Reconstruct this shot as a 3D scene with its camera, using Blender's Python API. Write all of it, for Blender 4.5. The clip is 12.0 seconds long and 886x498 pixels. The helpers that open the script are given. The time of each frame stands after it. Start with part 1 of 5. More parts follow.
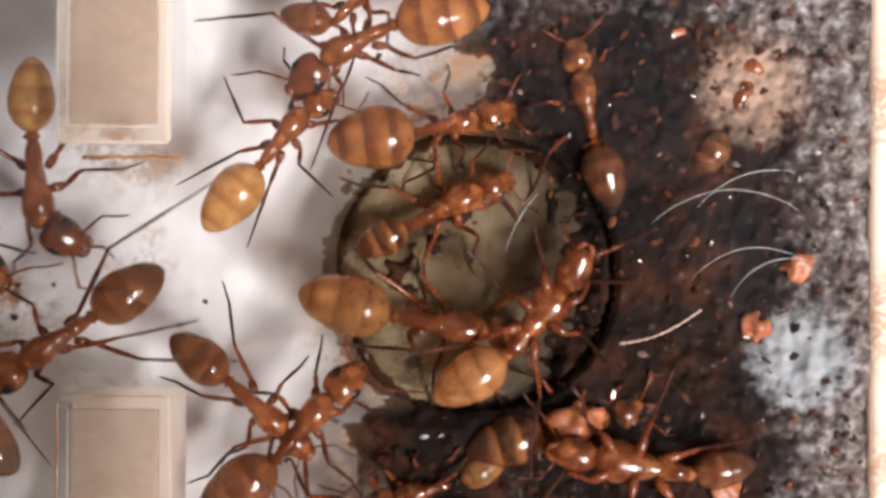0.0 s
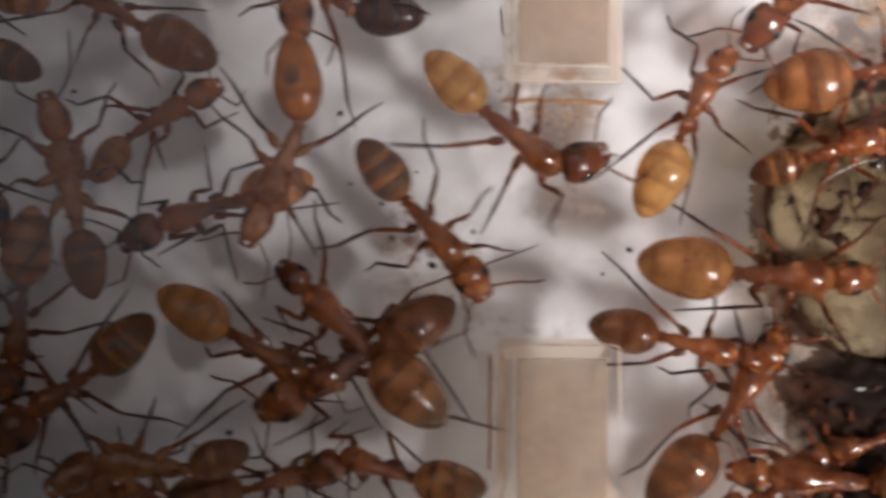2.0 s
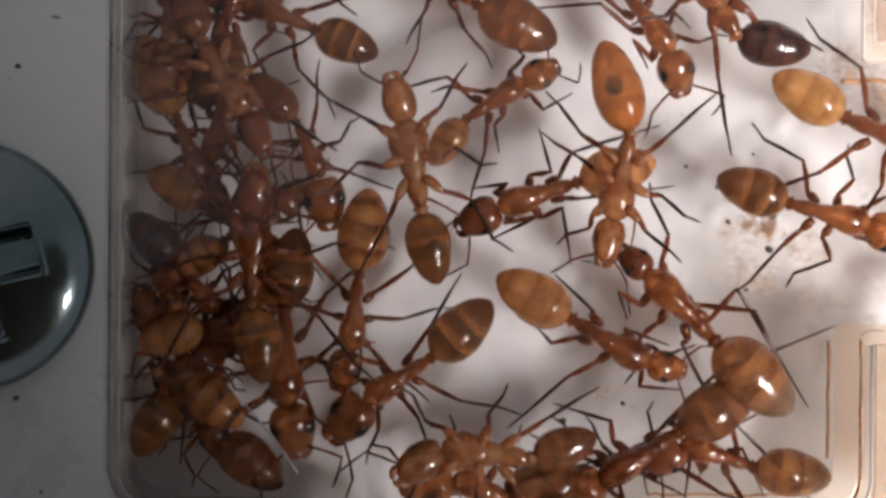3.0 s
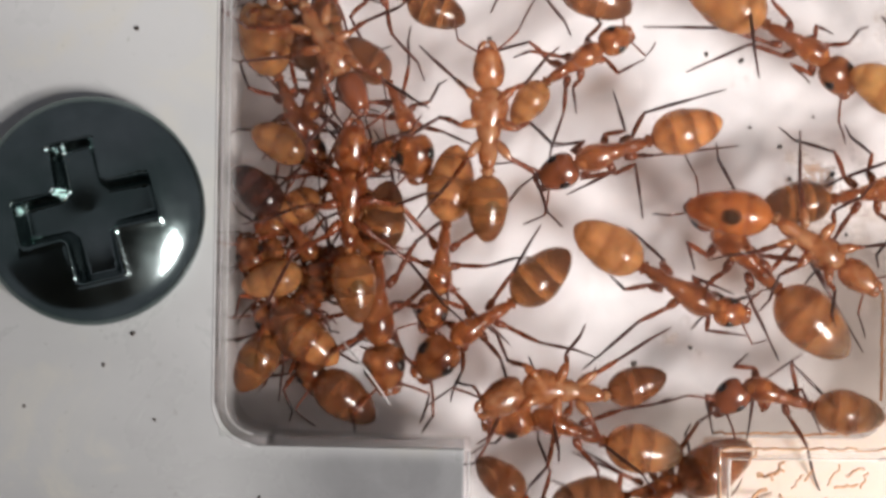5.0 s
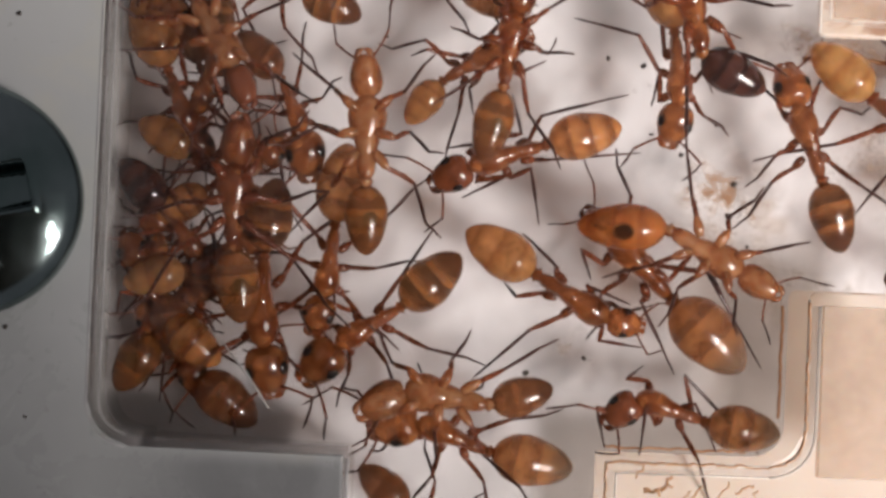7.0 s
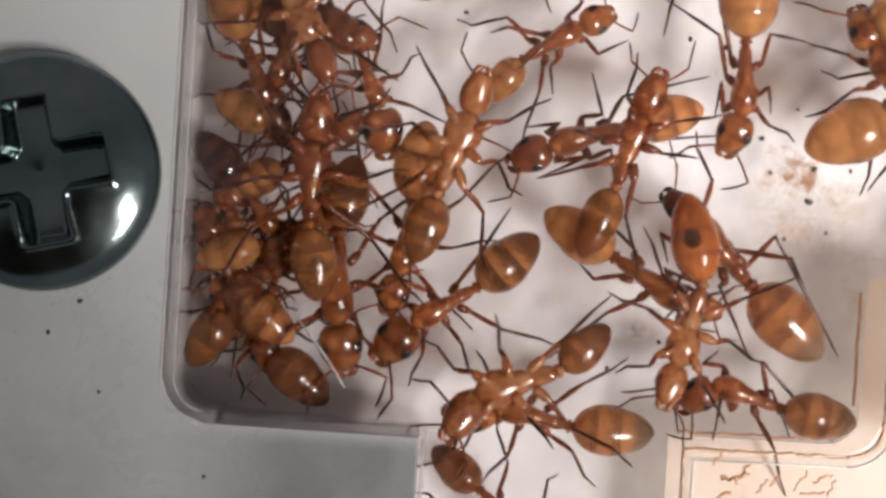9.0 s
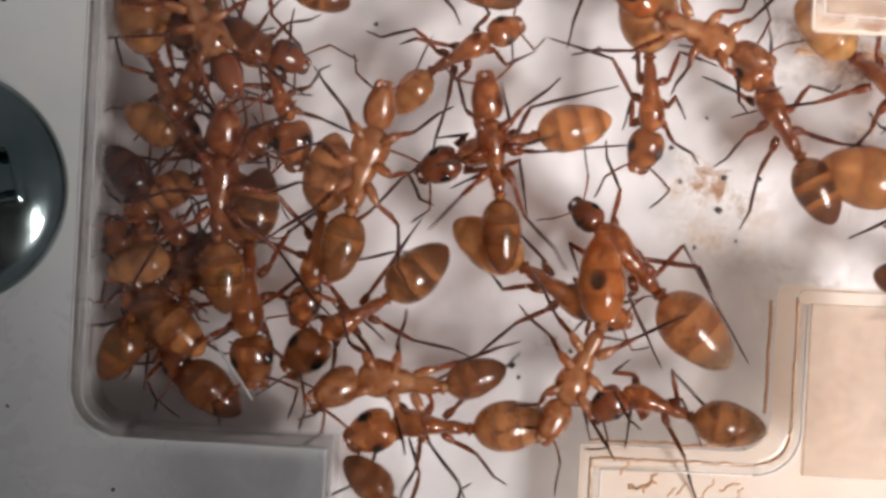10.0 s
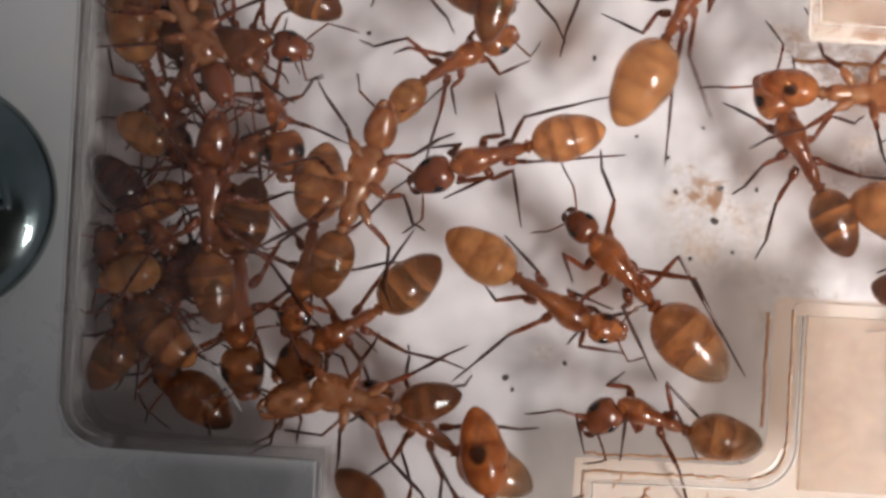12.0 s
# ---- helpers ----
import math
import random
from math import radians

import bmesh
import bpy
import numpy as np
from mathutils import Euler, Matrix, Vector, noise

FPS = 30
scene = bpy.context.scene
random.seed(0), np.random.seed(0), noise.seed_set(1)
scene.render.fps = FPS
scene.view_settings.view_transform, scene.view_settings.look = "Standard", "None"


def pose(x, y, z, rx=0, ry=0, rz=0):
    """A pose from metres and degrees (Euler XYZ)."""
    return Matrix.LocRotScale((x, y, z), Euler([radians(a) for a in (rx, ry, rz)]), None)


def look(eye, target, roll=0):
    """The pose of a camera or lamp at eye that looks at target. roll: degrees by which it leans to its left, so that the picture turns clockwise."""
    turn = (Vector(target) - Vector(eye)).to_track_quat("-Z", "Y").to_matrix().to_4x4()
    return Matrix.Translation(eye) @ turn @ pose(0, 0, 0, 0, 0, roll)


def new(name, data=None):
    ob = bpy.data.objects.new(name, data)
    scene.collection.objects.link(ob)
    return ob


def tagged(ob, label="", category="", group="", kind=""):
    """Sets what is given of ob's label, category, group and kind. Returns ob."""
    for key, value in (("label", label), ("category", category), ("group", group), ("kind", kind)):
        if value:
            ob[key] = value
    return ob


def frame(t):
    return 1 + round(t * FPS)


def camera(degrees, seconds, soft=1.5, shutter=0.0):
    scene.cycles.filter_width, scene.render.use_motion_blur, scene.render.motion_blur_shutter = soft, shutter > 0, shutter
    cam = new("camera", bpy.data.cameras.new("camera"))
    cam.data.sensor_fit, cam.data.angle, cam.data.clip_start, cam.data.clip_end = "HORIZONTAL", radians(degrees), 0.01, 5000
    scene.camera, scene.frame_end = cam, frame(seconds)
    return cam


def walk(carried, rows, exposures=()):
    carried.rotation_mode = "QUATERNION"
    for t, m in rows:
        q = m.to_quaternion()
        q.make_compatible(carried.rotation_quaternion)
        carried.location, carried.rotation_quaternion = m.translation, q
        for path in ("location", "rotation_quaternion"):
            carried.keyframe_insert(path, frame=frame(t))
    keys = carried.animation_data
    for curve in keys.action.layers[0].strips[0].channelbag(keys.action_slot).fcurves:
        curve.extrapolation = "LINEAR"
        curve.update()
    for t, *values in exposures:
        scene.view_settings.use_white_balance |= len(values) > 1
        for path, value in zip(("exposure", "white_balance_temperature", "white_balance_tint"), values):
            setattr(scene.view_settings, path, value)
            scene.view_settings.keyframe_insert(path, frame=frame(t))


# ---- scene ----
# The camera hangs over the nest and is slid across it by hand.
cam = camera(28, 12.0, soft=3.1, shutter=0.4)
walk(cam, [
    (0, pose(0.02261, 0.00396, 0.06121, 0.320, -0.066, 0.209)),
    (0.5, pose(0.02239, 0.00383, 0.06083, -0.387, 0.850, 0.203)),
    (0.6, pose(0.02215, 0.00342, 0.06086, -0.090, 0.831, 0.478)),
    (1, pose(0.02042, 0.00231, 0.06020, -0.330, 0.353, 0.269)),
    (1.5, pose(0.01318, 0.00182, 0.06013, 0.535, -2.003, 0.804)),
    (2, pose(0.00647, 0.00232, 0.05910, 0.111, -1.768, 0.434)),
    (2.5, pose(0.00081, 0.00391, 0.05817, -0.754, -1.114, -0.327)),
    (3, pose(-0.00398, 0.00203, 0.05758, -0.186, -1.297, 0.419)),
    (3.2, pose(-0.00382, 0.00135, 0.05776, -0.074, -0.989, 0.764)),
    (4.8, pose(-0.00446, -0.00039, 0.06193, 0.221, 0.232, 0.705)),
    (5, pose(-0.00546, -0.00020, 0.06204, 0.368, -0.001, 0.829)),
    (5.5, pose(-0.00566, 0.00251, 0.06258, 0.433, -0.193, 0.971)),
    (6, pose(-0.00431, 0.00326, 0.06206, 0.465, -0.191, 1.174)),
    (6.5, pose(-0.00233, 0.00316, 0.06099, -0.153, -0.294, 1.991)),
    (7, pose(-0.00220, -0.00084, 0.06044, 1.151, -0.494, 2.422)),
    (7.2, pose(-0.00395, -0.00017, 0.06089, 0.723, -0.618, 2.772)),
    (8.8, pose(-0.00486, 0.00031, 0.06027, -0.291, -0.133, 3.618)),
    (9, pose(-0.00467, -0.00002, 0.05983, -0.418, -0.378, 3.501)),
    (9.5, pose(-0.00299, 0.00007, 0.05984, -0.215, -0.018, 3.242)),
    (10, pose(-0.00178, 0.00063, 0.06006, -0.526, -0.444, 3.048)),
    (10.5, pose(0.00000, 0.00000, 0.05975, -0.216, -0.262, 3.070)),
    (11, pose(0.00114, 0.00024, 0.05962, -0.026, 0.496, 2.805)),
    (11.5, pose(-0.00007, 0.00012, 0.05911, 0.291, 0.262, 2.609)),
    (12, pose(-0.00062, 0.00057, 0.05955, -0.065, 0.445, 3.164))],
    exposures=[(0, -0.38, 6600, 16.5), (1.2, -0.28, 6650, 16.5), (2.0, 0.14, 6600, 15.8), (2.5, 0.10, 6600, 16.5), (3.0, -0.44, 6650, 17), (3.2, -0.56, 6650, 17), (4.8, -0.78, 6650, 16.5), (6, -1.18, 6750, 17.5), (7.2, -1.06, 6800, 18), (9, -0.92, 6750, 17.5), (10.5, -0.90, 6650, 17.0), (11.5, -0.86, 6650, 17.0), (12, -0.88, 6650, 17.0)])

# ---------------------------------------------------------------- world and light
MM = 0.001
world = bpy.data.worlds.new("room_light")
scene.world = world
world.use_nodes = True
world.node_tree.nodes["Background"].inputs[0].default_value = (0.84, 0.86, 0.95, 1)
world.node_tree.nodes["Background"].inputs[1].default_value = 0.38


def area_lamp(name, eye, target, size, watts, tint):
    data = bpy.data.lights.new(name, "AREA")
    data.shape, data.size, data.size_y = "RECTANGLE", size[0], size[1]
    data.energy, data.color = watts, tint
    ob = new(name, data)
    ob.matrix_world = look(eye, target)
    return ob


# A desk lamp with two short tubes side by side, out of the picture to the south-east.
for x, y, z in ((0.1265, -0.090, 0.2510), (0.1615, -0.115, 0.2190)):
    area_lamp("desk_lamp_tube", (x, y, z), (0.008, 0.002, 0), (0.090, 0.032), 1.45, (1.0, 0.965, 0.94))


# ---------------------------------------------------------------- materials
def nodes_of(name):
    m = bpy.data.materials.new(name)
    m.use_nodes = True
    return m, m.node_tree.nodes, m.node_tree.links, m.node_tree.nodes["Principled BSDF"]


def ramp(ns, stops):
    r = ns.new("ShaderNodeValToRGB")
    while len(r.color_ramp.elements) < len(stops):
        r.color_ramp.elements.new(0.5)
    for e, (p, c) in zip(r.color_ramp.elements, stops):
        e.position, e.color = p, (*c, 1)
    return r


def noise_node(ns, ls, coord, scale, detail=4, rough=0.55, distort=0.0):
    n = ns.new("ShaderNodeTexNoise")
    n.inputs["Scale"].default_value = scale
    n.inputs["Detail"].default_value = detail
    n.inputs["Roughness"].default_value = rough
    n.inputs["Distortion"].default_value = distort
    ls.new(coord, n.inputs["Vector"])
    return n


def mixed(ns, ls, mode, fac, a, b):
    m = ns.new("ShaderNodeMix")
    m.data_type, m.blend_type = "RGBA", mode
    for value, socket in ((fac, m.inputs[0]), (a, m.inputs[6]), (b, m.inputs[7])):
        if hasattr(value, "is_output"):
            ls.new(value, socket)
        elif isinstance(value, tuple):
            socket.default_value = (*value, 1)
        else:
            socket.default_value = value
    return m.outputs[2]


def bumped(ns, ls, p, height, strength, distance):
    b = ns.new("ShaderNodeBump")
    b.inputs["Strength"].default_value = strength
    b.inputs["Distance"].default_value = distance
    ls.new(height, b.inputs["Height"])
    ls.new(b.outputs[0], p.inputs["Normal"])


def see_through(ns, ls, p, share, tint):
    """Lets part of the light pass straight through."""
    tr, mx = ns.new("ShaderNodeBsdfTransparent"), ns.new("ShaderNodeMixShader")
    tr.inputs[0].default_value = (*tint, 1)
    mx.inputs[0].default_value = share
    ls.new(p.outputs[0], mx.inputs[1])
    ls.new(tr.outputs[0], mx.inputs[2])
    ls.new(mx.outputs[0], ns["Material Output"].inputs[0])


def surface(name, stops, scale, rough=0.5, fine=6.0, bump=0.2, depth=0.00003, gloss=0.5, metal=0.0, glow_through=0.0, reach=0.0006, clear=0.0, tint_spread=0.0, coat=0.0):
    """Mottled surface: colours along stops by coarse noise, fine relief on top."""
    m, ns, ls, p = nodes_of(name)
    tc = ns.new("ShaderNodeTexCoord")
    n1 = noise_node(ns, ls, tc.outputs["Object"], scale, 5)
    n2 = noise_node(ns, ls, tc.outputs["Object"], scale * fine, 4)
    r = ramp(ns, stops)
    ls.new(n1.outputs[0], r.inputs[0])
    grain = ramp(ns, [(0.3, (0.86, 0.86, 0.86)), (0.7, (1.1, 1.1, 1.1))])
    ls.new(n2.outputs[0], grain.inputs[0])
    col = mixed(ns, ls, "MULTIPLY", 0.8, r.outputs[0], grain.outputs[0])
    if tint_spread:
        oi = ns.new("ShaderNodeObjectInfo")
        rr = ramp(ns, [(0.0, (1 - tint_spread, 1 - 1.1 * tint_spread, 1 - 1.2 * tint_spread)), (1.0, (1 + 0.5 * tint_spread, 1 + 0.45 * tint_spread, 1 + 0.3 * tint_spread))])
        ls.new(oi.outputs["Random"], rr.inputs[0])
        col = mixed(ns, ls, "MULTIPLY", 1.0, col, rr.outputs[0])
    ls.new(col, p.inputs["Base Color"])
    rg = ns.new("ShaderNodeMapRange")
    rg.inputs["To Min"].default_value, rg.inputs["To Max"].default_value = max(0.03, rough - 0.10), rough + 0.12
    ls.new(n2.outputs[0], rg.inputs["Value"])
    ls.new(rg.outputs[0], p.inputs["Roughness"])
    p.inputs["Specular IOR Level"].default_value = gloss
    p.inputs["Metallic"].default_value = metal
    p.inputs["Transmission Weight"].default_value = clear
    p.inputs["Coat Weight"].default_value = coat
    p.inputs["Coat Roughness"].default_value = 0.07
    if glow_through:
        p.inputs["Subsurface Weight"].default_value = glow_through
        p.inputs["Subsurface Radius"].default_value = (1.0, 0.55, 0.3)
        p.inputs["Subsurface Scale"].default_value = reach
    if bump:
        bumped(ns, ls, p, n2.outputs[0], bump, depth)
    return m


def gaster_surface(name, light, dark, width, strength, tip=None, spot=None):
    """Translucent abdomen: plates along x with darker hind edges, a dark tip or an inner dark crop spot."""
    m, ns, ls, p = nodes_of(name)
    tc = ns.new("ShaderNodeTexCoord")
    sep = ns.new("ShaderNodeSeparateXYZ")
    wob = noise_node(ns, ls, tc.outputs["Object"], 900, 3)
    ls.new(tc.outputs["Object"], sep.inputs[0])
    add = ns.new("ShaderNodeMath")
    add.operation = "MULTIPLY_ADD"
    add.inputs[1].default_value = 0.00026
    ls.new(wob.outputs[0], add.inputs[0])
    ls.new(sep.outputs[0], add.inputs[2])
    ph = ns.new("ShaderNodeMath")
    ph.operation = "MULTIPLY"
    ph.inputs[1].default_value = -1 / 0.00074
    ls.new(add.outputs[0], ph.inputs[0])
    fr = ns.new("ShaderNodeMath")
    fr.operation = "FRACT"
    ls.new(ph.outputs[0], fr.inputs[0])
    band = ramp(ns, [(0.0, (0.15, 0.15, 0.15)), (0.08, (0, 0, 0)), (max(0.10, 0.80 - 1.2 * width), (0, 0, 0)), (max(0.4, 1.02 - 0.8 * width), (1, 1, 1)), (0.94, (1, 1, 1)), (1.0, (0.4, 0.4, 0.4))])
    ls.new(fr.outputs[0], band.inputs[0])
    fac = ns.new("ShaderNodeMath")
    fac.operation = "MULTIPLY"
    worn = noise_node(ns, ls, tc.outputs["Object"], 700, 4, 0.6, 0.8)
    wr = ramp(ns, [(0.30, (0.55 * strength,) * 3), (0.46, (strength,) * 3)])
    ls.new(worn.outputs[0], wr.inputs[0])
    ls.new(wr.outputs[0], fac.inputs[1])
    ls.new(band.outputs[0], fac.inputs[0])
    mott = noise_node(ns, ls, tc.outputs["Object"], 1000, 6, 0.66, 0.3)
    lr = ramp(ns, [(0.30, tuple(0.42 * c for c in light)), (0.48, light), (0.64, tuple(min(1, 1.35 * c) for c in light))])
    ls.new(mott.outputs[0], lr.inputs[0])
    col = mixed(ns, ls, "MIX", fac.outputs[0], lr.outputs[0], dark)
    inner = noise_node(ns, ls, tc.outputs["Object"], 1500, 3, 0.5, 0.5)
    ir = ramp(ns, [(0.60, (0, 0, 0)), (0.70, (0.4, 0.4, 0.4))])
    ls.new(inner.outputs[0], ir.inputs[0])
    col = mixed(ns, ls, "MIX", ir.outputs[0], col, tuple(min(0.8, 1.25 * c + 0.06) for c in light))
    if tip:
        mr = ns.new("ShaderNodeMapRange")
        mr.inputs["From Min"].default_value, mr.inputs["From Max"].default_value = -0.0015, -0.0024
        ls.new(sep.outputs[0], mr.inputs["Value"])
        col = mixed(ns, ls, "MIX", mr.outputs[0], col, tip)
    if spot:
        vm = ns.new("ShaderNodeVectorMath")
        vm.operation = "DISTANCE"
        vm.inputs[1].default_value = (-0.00125, 0.0002, 0.0)
        flat = ns.new("ShaderNodeVectorMath")
        flat.operation = "MULTIPLY"
        flat.inputs[1].default_value = (1, 1, 0)
        ls.new(tc.outputs["Object"], flat.inputs[0])
        ls.new(flat.outputs[0], vm.inputs[0])
        dr = ns.new("ShaderNodeMapRange")
        dr.inputs["From Min"].default_value, dr.inputs["From Max"].default_value = 0.00036, 0.00022
        ls.new(vm.outputs["Value"], dr.inputs["Value"])
        col = mixed(ns, ls, "MIX", dr.outputs[0], col, spot)
    oi = ns.new("ShaderNodeObjectInfo")
    rr = ramp(ns, [(0.0, (0.82, 0.78, 0.74)), (1.0, (1.1, 1.1, 1.08))])
    ls.new(oi.outputs["Random"], rr.inputs[0])
    col = mixed(ns, ls, "MULTIPLY", 1.0, col, rr.outputs[0])
    ls.new(col, p.inputs["Base Color"])
    p.inputs["Roughness"].default_value = 0.2
    p.inputs["Transmission Weight"].default_value = 0.45 if sum(light) > 0.2 else 0.1
    p.inputs["Coat Weight"].default_value = 0.5
    p.inputs["Coat Roughness"].default_value = 0.06
    p.inputs["IOR"].default_value = 1.38
    p.inputs["Specular IOR Level"].default_value = 0.55
    p.inputs["Subsurface Weight"].default_value = 0.35
    p.inputs["Subsurface Radius"].default_value = (1.0, 0.5, 0.22)
    p.inputs["Subsurface Scale"].default_value = 0.0006
    fine = noise_node(ns, ls, tc.outputs["Object"], 9000, 3)
    bumped(ns, ls, p, fine.outputs[0], 0.12, 0.00002)
    see_through(ns, ls, p, 0.06 if sum(light) < 0.2 else 0.22, (0.97, 0.67, 0.42))
    return m


M_CUT = surface("amber_cuticle", [(0.30, (0.10, 0.022, 0.008)), (0.48, (0.27, 0.073, 0.022)), (0.68, (0.54, 0.215, 0.078))], 1700, 0.20, 7, 0.15, 0.00002, 0.6, glow_through=0.3, reach=0.0006, tint_spread=0.28, clear=0.45, coat=0.6)
M_BELLY = surface("pale_amber_cuticle", [(0.28, (0.18, 0.052, 0.019)), (0.48, (0.38, 0.140, 0.053)), (0.74, (0.64, 0.37, 0.20))], 1400, 0.20, 7, 0.15, 0.00002, 0.6, glow_through=0.3, reach=0.0006, tint_spread=0.15, clear=0.40, coat=0.6)
M_DARKCUT = surface("dark_brown_cuticle", [(0.3, (0.085, 0.023, 0.011)), (0.7, (0.23, 0.066, 0.026))], 900, 0.22, 7, 0.15, 0.00002, 0.6, tint_spread=0.2, coat=0.5)
M_FEMUR = surface("russet_leg", [(0.3, (0.10, 0.024, 0.010)), (0.7, (0.22, 0.056, 0.018))], 1200, 0.26, 5, 0.1, 0.00001, 0.5, tint_spread=0.3)
M_TIBIA = surface("dark_leg", [(0.3, (0.026, 0.010, 0.008)), (0.7, (0.085, 0.026, 0.016))], 1200, 0.28, 5, 0.1, 0.00001, 0.5, tint_spread=0.3)
M_EYE = surface("black_eye", [(0.3, (0.008, 0.006, 0.006)), (0.7, (0.02, 0.015, 0.013))], 5000, 0.16, 5, 0.2, 0.00001, 0.6)
for m, share in ((M_CUT, 0.28), (M_BELLY, 0.28), (M_DARKCUT, 0.10), (M_FEMUR, 0.25)):
    see_through(m.node_tree.nodes, m.node_tree.links, m.node_tree.nodes["Principled BSDF"], share, (0.95, 0.60, 0.36))
G_BAND = gaster_surface("banded_abdomen", (0.55, 0.240, 0.092), (0.19, 0.058, 0.024), 0.38, 0.80)
G_DARKBAND = gaster_surface("dark_banded_abdomen", (0.42, 0.17, 0.062), (0.055, 0.018, 0.011), 0.55, 0.95, tip=(0.10, 0.035, 0.02))
G_HONEY = gaster_surface("honey_abdomen", (0.50, 0.235, 0.092), (0.24, 0.080, 0.030), 0.26, 0.5)
G_PALE = gaster_surface("pale_abdomen", (0.66, 0.37, 0.145), (0.34, 0.12, 0.038), 0.26, 0.55)
G_BROWN = gaster_surface("brown_abdomen", (0.29, 0.108, 0.046), (0.095, 0.031, 0.016), 0.4, 0.7, tip=(0.12, 0.05, 0.03))
G_SPOT = gaster_surface("spotted_abdomen", (0.54, 0.18, 0.05), (0.28, 0.07, 0.024), 0.3, 0.5, spot=(0.05, 0.025, 0.015))
G_BLACK = gaster_surface("black_abdomen", (0.07, 0.025, 0.018), (0.03, 0.012, 0.01), 0.4, 0.8)
G_DUSTY = gaster_surface("dusty_banded_abdomen", (0.52, 0.235, 0.098), (0.20, 0.066, 0.029), 0.40, 0.75, tip=(0.25, 0.17, 0.12))
G_OLIVE = gaster_surface("olive_abdomen", (0.36, 0.145, 0.05), (0.12, 0.042, 0.018), 0.45, 0.7, tip=(0.22, 0.085, 0.035), spot=(0.17, 0.085, 0.03))


def floor_surface():
    """Clear acrylic, with dried brown stains and a little dust on it."""
    m, ns, ls, p = nodes_of("stained_clear_floor")
    tc = ns.new("ShaderNodeTexCoord")
    n2 = noise_node(ns, ls, tc.outputs["Object"], 900, 6, 0.7)
    dust = noise_node(ns, ls, tc.outputs["Object"], 330, 5, 0.6)
    dr = ramp(ns, [(0.40, (0.03, 0.03, 0.03)), (0.72, (0.16, 0.16, 0.16))])
    ls.new(dust.outputs[0], dr.inputs[0])
    cover = dr.outputs[0]
    for cx, cy, rad, lo in ((19.8, 1.0, 2.4, 0.50), (20.3, -3.2, 3.4, 0.47), (22.3, 9.6, 3.0, 0.47), (25.0, 11.5, 4.5, 0.42), (8.0, 1.9, 2.4, 0.44), (7.4, 3.2, 1.6, 0.48), (10.0, 7.6, 1.6, 0.46), (11.0, -0.6, 2.2, 0.50), (2.6, -3.0, 1.6, 0.56), (12.5, 3.6, 2.4, 0.52), (4.2, 6.6, 1.8, 0.60), (12.2, 7.4, 1.9, 0.42)):
        vm = ns.new("ShaderNodeVectorMath")
        vm.operation = "DISTANCE"
        vm.inputs[1].default_value = (cx * MM, cy * MM, 0)
        ls.new(tc.outputs["Object"], vm.inputs[0])
        mr = ns.new("ShaderNodeMapRange")
        mr.inputs["From Min"].default_value, mr.inputs["From Max"].default_value = rad * MM, 0.15 * rad * MM
        ls.new(vm.outputs["Value"], mr.inputs["Value"])
        st = ramp(ns, [(lo, (0, 0, 0)), (lo + 0.21, (0.85, 0.85, 0.85))])
        ls.new(n2.outputs[0], st.inputs[0])
        mu = ns.new("ShaderNodeMath")
        mu.operation = "MULTIPLY_ADD"
        ls.new(mr.outputs[0], mu.inputs[0])
        ls.new(st.outputs[0], mu.inputs[1])
        ls.new(cover, mu.inputs[2])
        cover = mu.outputs[0]
    tint = ramp(ns, [(0.10, (0.80, 0.77, 0.75)), (0.30, (0.52, 0.38, 0.28)), (0.9, (0.30, 0.16, 0.085))])
    ls.new(cover, tint.inputs[0])
    ls.new(tint.outputs[0], p.inputs["Base Color"])
    p.inputs["Roughness"].default_value = 0.35
    tr, mx = ns.new("ShaderNodeBsdfTransparent"), ns.new("ShaderNodeMixShader")
    ls.new(cover, mx.inputs[0])
    ls.new(tr.outputs[0], mx.inputs[1])
    ls.new(p.outputs[0], mx.inputs[2])
    ls.new(mx.outputs[0], ns["Material Output"].inputs[0])
    return m


